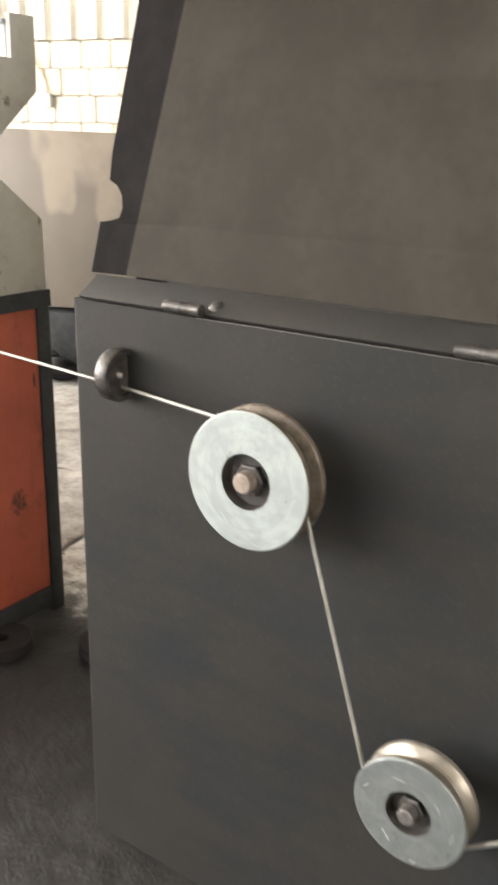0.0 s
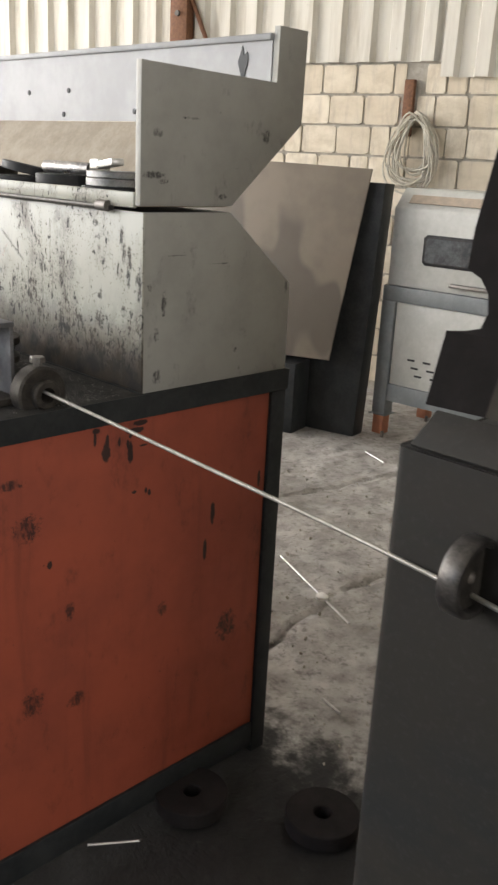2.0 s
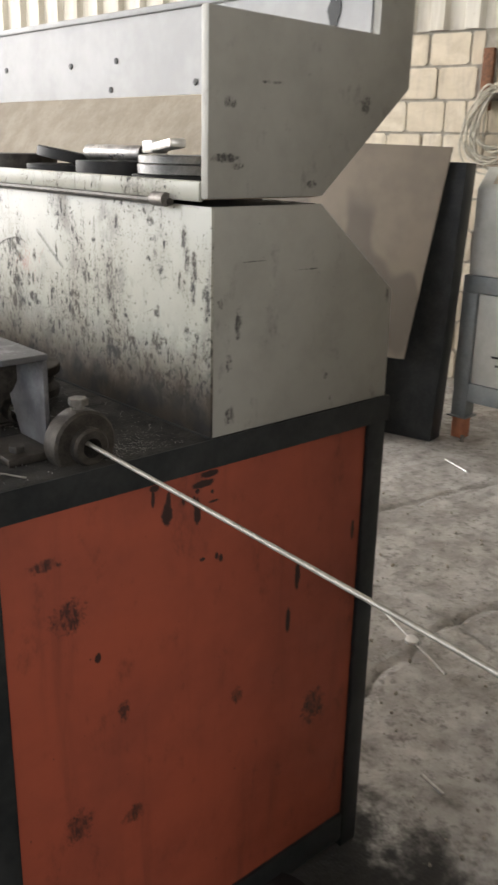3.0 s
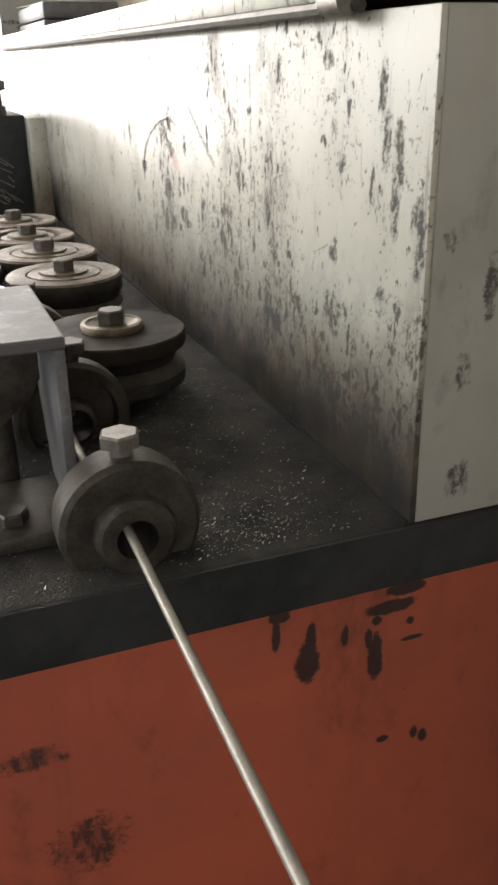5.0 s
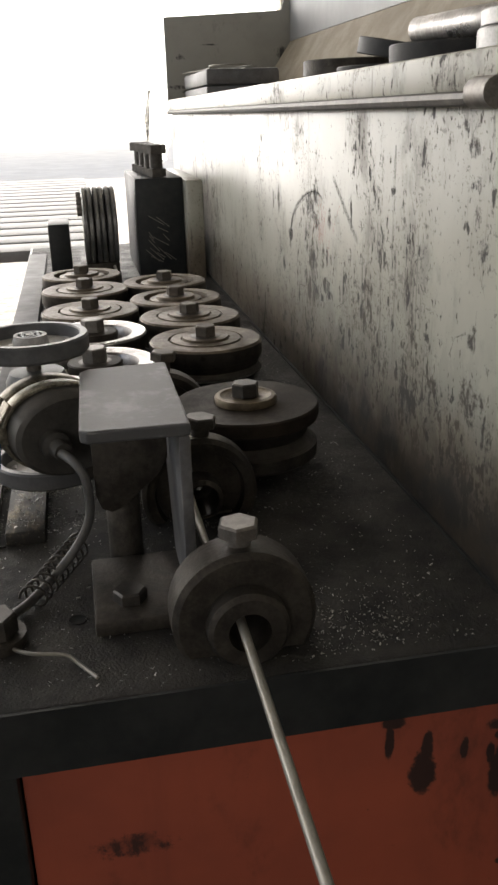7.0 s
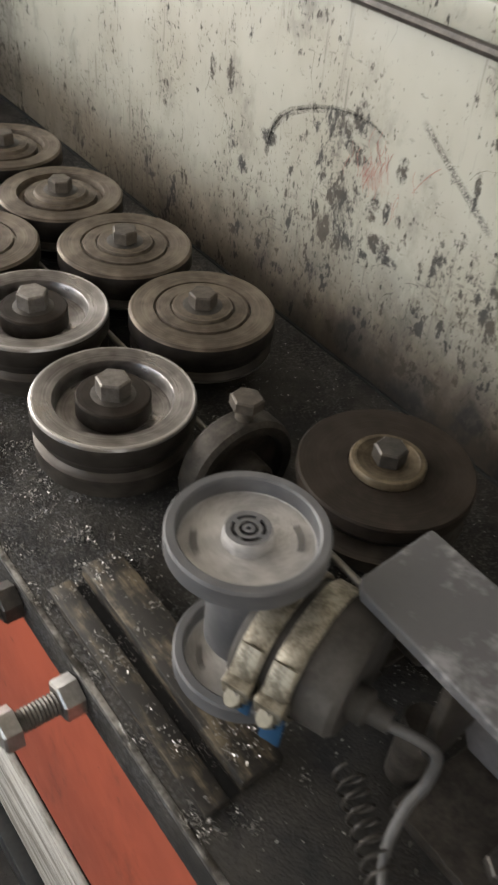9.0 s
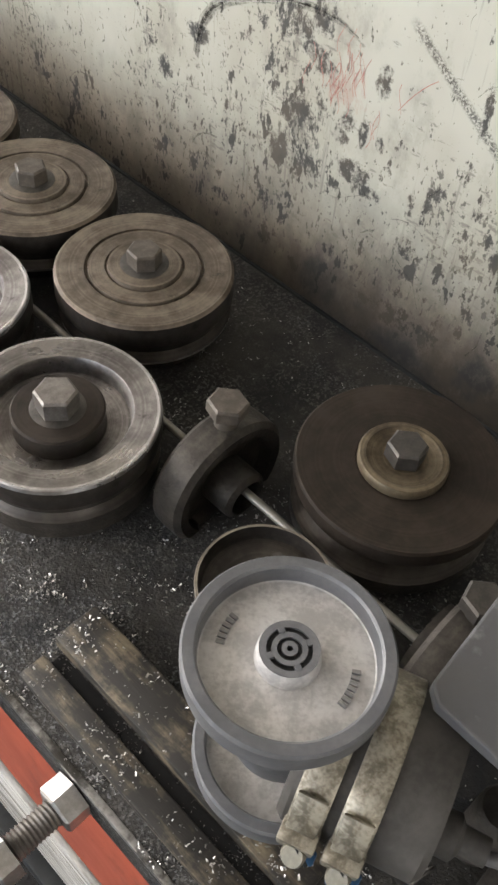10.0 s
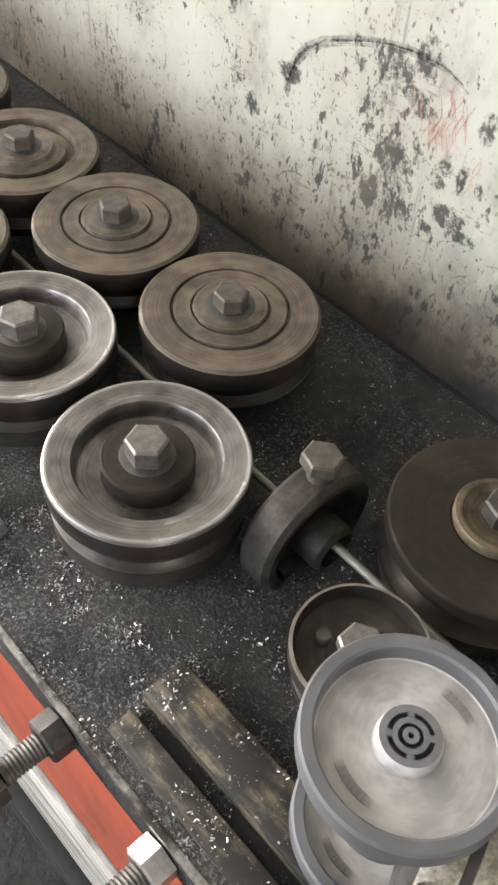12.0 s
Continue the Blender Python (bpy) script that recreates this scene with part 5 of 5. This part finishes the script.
part("hinge_strip", prism([(SX + 0.003, 0.8905), (SX - 0.001, 0.8945), (-0.139, 0.9195), (-0.134, 0.917), (-0.134, 0.912), (-0.150, 0.8905)], Y1, Y0 - 0.016, "xz", 0.0008), M_PLATE, stand, "worn angle strip under the hood")
# paler strip added along the edge as its rim light
part("rim_light_lip", box(SX - 0.0012, SX + 0.002, Y1 + 0.03, -0.80, 0.8885, 0.8897, 0.0004), M_BOLT_DARK, stand, "upper edge of the plate, its rim light painted in as a paler strip")
for y in (-0.785, -1.165, -1.55):
    part("hinge", lathe([(0, -0.028), (0.0075, -0.028), (0.0075, -0.002), (0.0068, -0.0015), (0.0068, 0.0015), (0.0075, 0.002), (0.0075, 0.028), (0, 0.028)], 18, pose(SX - 0.006, y, 0.9) @ ALONG_Y), M_EYELET, stand, "worn steel barrel hinge")
    part("weld_bead", lathe([(0, 0), (0.008, 0.001), (0.010, 0.004), (0.006, 0.008), (0, 0.009)], 14, pose(-0.160, y - 0.036, 0.9, 0, -40, 0)), M_EYELET, stand)
hood = bmesh.new()
# outline of the torn free edge, from the strip upwards: depth, height
edge = [(0.0, 0.920), (0.0, 0.986), (0.020, 0.989), (0.033, 0.993), (0.036, 1.006), (0.031, 1.022), (0.020, 1.034), (0.004, 1.041), (0.0, 1.075), (0.0, 1.163), (0.0, 1.277), (0.0, 1.42), (0.0, 1.52)]


def lean_at(z):
    return -0.134 + (z - 0.918) * 0.306


cols = [[hood.verts.new((lean_at(z), Y0 - d, z)) for d, z in edge], [hood.verts.new((lean_at(z) + 0.006, Y0 - 0.058 - (z - 0.92) * 0.05, z)) for _, z in edge], [hood.verts.new((lean_at(z) + 0.006, Y1, z)) for _, z in edge]]
for a, b in zip(cols, cols[1:]):
    for k in range(len(edge) - 1):
        hood.faces.new((a[k], b[k], b[k + 1], a[k + 1]))
# edge strip in the darker colour, shade of its turned-away face painted in
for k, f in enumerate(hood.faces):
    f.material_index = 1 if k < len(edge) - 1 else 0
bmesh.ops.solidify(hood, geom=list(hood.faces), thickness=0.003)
part("hood", hood, [M_HOOD, M_SHADE_OIL], stand, "dark leaning sheet hood with a bite cut from its edge", smooth=20)
part("eyelet", lathe([(0.029, -0.010), (0.034, -0.010), (0.0355, -0.008), (0.0355, 0.008), (0.034, 0.010), (0.029, 0.010), (0.028, 0.008), (0.028, -0.008), (0.029, -0.010)], 40, pose(-0.190, -0.683, 0.802) @ ALONG_Y), M_EYELET, stand, "worn steel wire eyelet ring")
# the ring is open; this added dark disc paints the shade inside it
part("eyelet_shade", lathe([(0.006, -0.003), (0.0279, -0.003), (0.0279, 0.007), (0.006, 0.007), (0.006, -0.003)], 32, pose(-0.190, -0.683, 0.802) @ ALONG_Y), M_CAST, stand, "dark disc added for the shaded hollow of the eyelet")


def pulley(y, z, radius, groove, front, label, sense, disc_material, back_material, bolt_material):
    ob = thing("pulley", pose(SX, y, z, 0, -90, 0), label, "pulley", "pulleys of the stand")
    # local z points away from the plate
    b = front - 0.040
    w = [(0.012, b), (radius * 0.97, b), (radius, b + 0.002), (radius, b + 0.007), (radius * 0.98, b + 0.009), (groove, b + 0.016), (groove, b + 0.023), (radius * 0.98, front - 0.010), (radius, front - 0.008), (radius, front - 0.0015), (radius - 0.0015, front), (radius * 0.405, front), (radius * 0.395, front - 0.0015), (radius * 0.385, front - 0.014), (0.012, front - 0.014)]
    wheel = part("wheel", lathe(w, 72, index=[0, 0, 1, 1, 1, 1, 1, 1, 1, 2, 2, 0, 0, 0]), [M_BOLT_DARK, back_material, disc_material], ob, smooth=35)
    for a, r, ln in ((20, 0.62, 0.006), (75, 0.8, 0.004), (150, 0.7, 0.008), (190, 0.9, 0.004), (262, 0.78, 0.005), (305, 0.6, 0.003)):
        part("scuff", box(-ln, ln, -0.0009, 0.0009, front - 0.0001, front + 0.0003, 0), M_SCUFF, wheel, at=pose(0, 0, 0, 0, 0, a) @ pose(radius * r, 0, 0, 0, 0, 70), smooth=0)
    part("axle", lathe([(0, 0.0005), (0.011, 0.0005), (0.011, front - 0.013), (0, front - 0.013)], 24), M_BOLT_DARK, ob)
    part("nut", hexagon(radius * 0.24, front - 0.0135, front - 0.006, pose(0, 0, 0, 0, 0, 32)), M_BOLT_DARK, ob, smooth=25)
    part("bolt", lathe([(0, front - 0.006), (radius * 0.145, front - 0.006), (radius * 0.145, front + 0.007), (radius * 0.13, front + 0.008), (0, front + 0.008)], 20), bolt_material, ob, "brown worn bolt end", smooth=35)
    MOVERS.append((wheel, groove, sense))
    return ob


M_SCUFF = plain("grey_scuff", (0.30, 0.32, 0.31), (0.42, 0.44, 0.43), 0.5, 0.4, 200)
M_PALE_RUST = plain("pale_brown_bolt", (0.20, 0.155, 0.125), (0.30, 0.25, 0.21), 0.55, 0.4, 120)
pulley(-0.937, 0.733, 0.082, 0.055, 0.085, "zinc-plated disc pulley carrying the wire", 1, M_ZINC, M_BROWN_ROLL, M_PALE_RUST)
pulley(-1.170, 0.409, 0.066, 0.055, 0.100, "small dull zinc pulley with a bright back flange", -1, M_ZINC_DULL, M_EDGE, M_BOLT)

# ---- the wire itself ----
P1X, P2X = SX - 0.065, SX - 0.080
w = tube([(-0.166, 1.12, WZ), (-0.1665, 0.034, 0.8065)], 0.0025, 10)
tube([(-0.1615, 0.034, 0.8068), (-0.1618, -0.15, 0.799), (-0.1625, -0.33, 0.791), (-0.168, -0.52, 0.785), (-0.186, -0.683, 0.7845)], 0.0025, 10, w, 6)


def wrap(y, z, r, x, a0, a1, steps):
    return [(x, y + r * math.cos(a), z + r * math.sin(a)) for a in [math.radians(a0 + (a1 - a0) * k / steps) for k in range(steps + 1)]]


arc1 = wrap(-0.937, 0.733, 0.0575, P1X, 84, 163, 10)
arc2 = wrap(-1.170, 0.409, 0.0575, P2X, -16, -127, 12)
tube([(-0.186, -0.683, 0.7845), arc1[0]], 0.0025, 10, w)
tube(arc1, 0.0025, 10, w, 2)
tube([arc1[-1], arc2[0]], 0.0025, 10, w)
tube(arc2, 0.0025, 10, w, 2)
tube([arc2[-1], (P2X, -1.95, 0.905)], 0.0025, 10, w)
tagged(part("steel_wire", w, M_WIRE), "bright drawn steel wire running from the pulleys into the machine", "wire")

# ---- the machine standing by the wall ----
M2 = pose(2.268, 1.217, -0.006, 0, 0, 4)
press = thing("cabinet_machine", M2, "cream cabinet machine on a blue-grey steel frame", "machine")
part("hood_case", prism([(0, 0.665), (0, 0.982), (0.07, 1.06), (0.46, 1.06), (0.46, 0.665)], -0.95, 0.0, "xz", 0.006), M_WHITE, press, "cream upper case with a sloped front edge")
win = part("window_frame", prism([(-0.17, 0.885), (-0.47, 0.885), (-0.485, 0.872), (-0.485, 0.775), (-0.47, 0.762), (-0.17, 0.762), (-0.155, 0.775), (-0.155, 0.872)], -0.006, 0.004, "yz", 0.002), M_RUBBER, press, "black rubber window seal")
part("pane", prism([(-0.462, 0.872), (-0.472, 0.862), (-0.472, 0.785), (-0.462, 0.775), (-0.178, 0.775), (-0.168, 0.785), (-0.168, 0.862), (-0.178, 0.872)], -0.009, -0.005, "yz"), M_GLASS, win, "dark reflecting window pane")
part("name_plate", box(0.012, 0.055, -0.60, -0.06, 0, 0.002, 0), M_FADED, press, "faded nameplate with unreadable print", at=pose(0.0, 0.0, 0.9935, 0, -48, 0))
part("handle", box(-0.03, -0.001, -0.62, -0.30, 0.69, 0.705, 0.004), M_BOLT, press)
part("top_rail", box(-0.012, 0.44, -0.95, 0.012, 0.60, 0.6645, 0.004), M_BLUEGREY, press)
for y0 in (-0.95, -0.053):
    for x0 in (-0.012, 0.37):
        part("leg", box(x0, x0 + 0.065, y0, y0 + 0.065, 0.10, 0.5995, 0.004), M_BLUEGREY, press)
        part("foot", box(x0 + 0.006, x0 + 0.059, y0 + 0.006, y0 + 0.059, 0.012, 0.0995, 0.003), M_FOOT, press, "rust-orange foot block")
        part("foot_plate", box(x0 - 0.01, x0 + 0.075, y0 - 0.01, y0 + 0.075, 0.1, 0.106, 0.001), M_BLUEGREY, press)
        part("foot_screw", lathe([(0, 0), (0.008, 0), (0.008, 0.03), (0, 0.03)], 10, pose(x0 - 0.004, y0 - 0.002, 0)), M_BOLT, press)
part("lower_rail", box(-0.012, 0.05, -0.884, -0.054, 0.17, 0.245, 0.004), M_BLUEGREY, press)
panel = part("lower_panel", box(0.0, 0.012, -0.884, -0.056, 0.2455, 0.598, 0.003), M_WHITE, press, "cream lower panel with vent slots")
# black bars on the panel stand for the shade in the vents
for r in range(3):
    for c in range(6):
        part("vent_slot", box(-0.002, 0.0, -0.17 - c * 0.075 - r * 0.02, -0.135 - c * 0.075 - r * 0.02, 0.36 - r * 0.032, 0.368 - r * 0.032, 0.0), M_BLACK, panel, smooth=0)

# panels leaning at the wall
lean = tagged(part("leaning_sheet", prism([(0.0, 0.815), (0.95, 0.835), (0.95, 0), (0.088, 0.03)], -0.008, 0.0, "yz", 0.002), M_LEAN, at=pose(2.055, 1.225, 0.31, 0, 6, 14)), "large stained grey steel sheet leaning upright", "sheet metal")
tagged(part("upright_slab", prism([(0, 1.07), (0.95, 1.07), (0.95, 0), (0.03, 0)], 0.0, 0.10, "yz", 0.004), M_BLACK, at=pose(2.15, 1.205, 0.0, 0, 2, 14)), "thick black steel panel standing behind the sheet", "steel panel")
tagged(part("support_block", box(-0.06, 0.08, 0.1, 0.9, 0, 0.312, 0.004), M_BLACK, at=pose(2.03, 1.34, 0.0, 0, 0, 14)), "black box section under the leaning sheet", "block")
# made-up lumps filling the unidentified dark area under the leaning sheet
for k, (x, y, s) in enumerate(((1.86, 1.62, 0.10), (1.93, 1.78, 0.13), (1.82, 1.85, 0.08))):
    rb = bmesh.new()
    bmesh.ops.create_icosphere(rb, subdivisions=3, radius=s)
    for v in rb.verts:
        v.co *= 1 + 0.7 * noise.noise(v.co * 11 + Vector((k * 5, 0, 0)))
        v.co.z = max(v.co.z * 0.5, -s * 0.5)
    tagged(part("dark_lump", rb, M_RUBBER, at=pose(x, y, s * 0.5 + 0.002), smooth=60), "crumpled dark lump added for the mottled dark under the sheet", "sack", "sacks by the wall")

# on the wall: rust-red column end, hanging cable coil, switch box and conduit, steel stanchion
column = tagged(part("steel_stub", box(-0.02, 0.03, 0.001, 0.03, 1.28, 1.535, 0.003), M_RUST, at=WALL @ pose(0.05, 0, 0)), "rust-red steel stub set in the block wall", "steel post", kind="structure")
coil = thing("cable_coil", WALL @ pose(-0.01, 0, 0), "coil of pale cable hanging on the block wall", "cable coil")
rng = random.Random(4)
for k in range(18):
    cx, rw, rh, ph = rng.uniform(-0.02, 0.02), rng.uniform(0.06, 0.125), rng.uniform(0.12, 0.175), rng.uniform(0, 6)
    top_z = 1.39 - rng.uniform(0, 0.035)
    pts = []
    for j in range(15):
        a = 2 * math.pi * j / 14
        pts.append((cx + rw * math.sin(a) * (1 - 0.35 * math.cos(a)), 0.045 + 0.025 * math.sin(a * 2 + ph) + 0.002 * k, top_z - rh + rh * math.cos(a)))
    part("loop", tube(pts, 0.0045, 6, None, 3), M_ROPE, coil)
tagged(part("coil_hook", tube([(-0.02, -0.01, 1.352), (-0.02, 0.07, 1.352), (-0.02, 0.08, 1.372)], 0.005, 8), M_RUST, at=WALL), "rusty hook in the wall", "hook")
sw = thing("switch_box", WALL @ pose(0.95, 0, 1.30), "small white switch box with a conduit", "switch box")
part("case", box(-0.03, 0.03, 0.001, 0.035, -0.035, 0.035, 0.004), M_WHITE, sw)
part("conduit", tube([(0.0, 0.015, 0.034), (0.02, 0.015, 0.12), (0.10, 0.012, 0.24), (0.12, 0.012, 0.33)], 0.008, 8), M_ROPE, sw)
stan = thing("stanchion", WALL @ pose(1.39, 0, 0), "rust-brown steel stanchion in the cladding", "steel post")
part("channel", box(-0.055, 0.055, 0.034, 0.10, 1.70, 4.55, 0.003), M_RUST, stan)
part("brace", tube([(-0.05, 0.06, 1.95), (-0.16, 0.05, 1.72)], 0.012, 8), M_RUST, stan)
part("bolt", lathe([(0, 0.1), (0.014, 0.1), (0.014, 0.115), (0, 0.115)], 12, pose(0, 0, 1.86) @ pose(0, 0, 0, -90, 0, 0)), M_BOLT_DARK, stan)

# ---- things on the floor ----
for x, y, r, h in ((0.232, -0.235, 0.066, 0.030), (0.095, -0.040, 0.066, 0.030)):
    d = thing("floor_disc", pose(x, y, 0.006), "oily dark steel disc lying on the floor", "steel disc", "discs on the floor")
    part("disc", lathe([(0.016, 0), (r - 0.002, 0), (r, 0.002), (r, h - 0.002), (r - 0.002, h), (0.018, h), (0.016, h - 0.002), (0.016, 0)], 48), M_SHADE_OIL, d)
for a, b, r in (((-0.103, 0.0, 0.006), (-0.032, -0.05, 0.006), 0.002), ((0.524, 0.014, 0.010), (0.512, -0.044, 0.010), 0.0035), ((0.955, 0.548, 0.032), (0.828, 0.186, 0.012), 0.0032), ((2.0, 1.05, 0.01), (1.95, 0.92, 0.01), 0.003)):
    tagged(part("rod_offcut", tube([a, b], r, 8), M_ZINC_BOLT), "short straight offcut of steel wire on the floor", "wire offcut", "offcuts on the floor")
tagged(part("white_scrap", prism([(0.012 * math.cos(t) * (1 + 0.2 * math.sin(3 * t)), 0.010 * math.sin(t)) for t in [k * 0.6 for k in range(10)]], 0.0, 0.004, "xy", 0.0008), M_PAPER, at=pose(0.861, 0.308, 0.024, 8, 4, 20) @ Matrix.Scale(1.7, 4)), "scrap of white paper on the wire offcut", "scrap")
rng = random.Random(7)
grit = bmesh.new()
for k in range(420):
    x, y = rng.uniform(0.34, 1.7), rng.uniform(-0.5, 1.2)
    s = rng.choice((0.002, 0.003, 0.003, 0.004, 0.006))
    made = bmesh.ops.create_icosphere(grit, subdivisions=1, radius=s, matrix=pose(x, y, 0.003, rng.uniform(0, 90), rng.uniform(0, 90), 0) @ Matrix.Diagonal((1, rng.uniform(0.6, 1.3), 0.7, 1)))
tagged(part("floor_grit", grit, M_MORTAR, smooth=0), "scattered grit and crumbs on the concrete", "grit", kind="stuff")
rng = random.Random(11)
chips = bmesh.new()
for k in range(16000):
    u = rng.random()
    if u < 0.5:
        x, y = rng.uniform(-0.3215, -0.255), rng.uniform(0.15, 0.47)
    elif u < 0.85:
        x, y = rng.uniform(-0.30, -0.13), rng.uniform(0.16, 0.42)
    elif u < 0.88:
        x, y = rng.gauss(-0.09, 0.025), abs(rng.gauss(0.03, 0.025)) + 0.004
    else:
        x, y = rng.uniform(-0.31, -0.02), rng.uniform(0.005, 0.75)
    clump = noise.noise((x * 38, y * 38, 2)) + 0.6 * noise.noise((x * 120, y * 120, 5))
    if u < 0.85 and clump < rng.uniform(-0.1, 0.45):
        continue
    lift = 0.0108 if -0.288 < x < -0.264 and 0.173 < y < 0.335 else 0.0058 if -0.311 < x < -0.298 and 0.171 < y < 0.333 else 0.0
    if lift and rng.random() < 0.6:
        continue
    s = rng.uniform(0.0003, 0.0008) * (1.6 if rng.random() < 0.12 else 1.0)
    m = pose(min(x, -0.014), y, TABLE + lift + 0.0008, rng.uniform(-50, 50), rng.uniform(-50, 50), rng.uniform(0, 180))
    q = [chips.verts.new(m @ Vector(p)) for p in ((-s, -s * 0.4, 0), (s, -s * 0.4, 0), (s, s * 0.4, 0), (-s, s * 0.4, 0.0004))]
    chips.faces.new(q)
tagged(part("steel_filings", chips, M_ZINC_BOLT, smooth=0), "bright steel filings strewn over the oily bench", "filings", kind="stuff")

# ---- blocks of the wall ----
rng = random.Random(3)
block_mesh = []
for k in range(6):
    bm = box(-0.5, 0.5, 0, 1, -0.5, 0.5, 0)
    bmesh.ops.bevel(bm, geom=list(bm.edges), offset=0.05, segments=2, affect="EDGES")
    for v in bm.verts:
        v.co += 0.035 * Vector((noise.noise(v.co * 2 + Vector((k, 0, 0))), 0, noise.noise(v.co * 2 + Vector((0, k, 4)))))
    me = bpy.data.meshes.new("block")
    bmesh.ops.recalc_face_normals(bm, faces=bm.faces)
    bm.to_mesh(me)
    bm.free()
    me.materials.append(M_BLOCK)
    block_mesh.append(me)
COURSE = 0.1425
for row in range(11):
    z = 1.615 - COURSE * (row + 0.5) - 0.004
    x = -1.7 + rng.uniform(0, 0.15)
    while x < 2.3:
        width = rng.choice((0.165, 0.185, 0.19, 0.2, 0.105))
        a, b = x, x + width
        if z > 1.28 and a < 0.085 and b > 0.025:      # cut back to the steel stub
            a, b = (a, 0.025) if 0.025 - a > b - 0.085 else (0.085, b)
        if b - a > 0.03:
            ob = new("block", rng.choice(block_mesh))
            ob.parent = wall
            ob.matrix_basis = pose((a + b) / 2, -0.014, z, 0, 0, rng.uniform(-0.8, 0.8)) @ Matrix.Diagonal((b - a - rng.uniform(0.006, 0.014), rng.uniform(0.008, 0.016), COURSE - rng.uniform(0.007, 0.014), 1))
        x += width


# ---- what moves: the rolls stop and go with the feed ----
def travel(t):
    """Metres of wire drawn through by the time t: it runs, rests two seconds, and runs again."""
    def ran(a, b):
        ramp_up = min(max(t - a, 0.0), b - a)
        return ramp_up
    return 0.40 * (ran(-1.0, 0.85) + ran(2.85, 5.15) + ran(7.2, 9.55) + ran(11.58, 20.0))


def motions():
    times = [k / 10 for k in range(121)]
    start = travel(0.0)
    for ob, radius, sense in MOVERS:
        rest = ob.matrix_basis.copy()
        walk(ob, [(t, rest @ pose(0, 0, 0, 0, 0, sense * math.degrees((travel(t) - start) / radius))) for t in times])


motions()
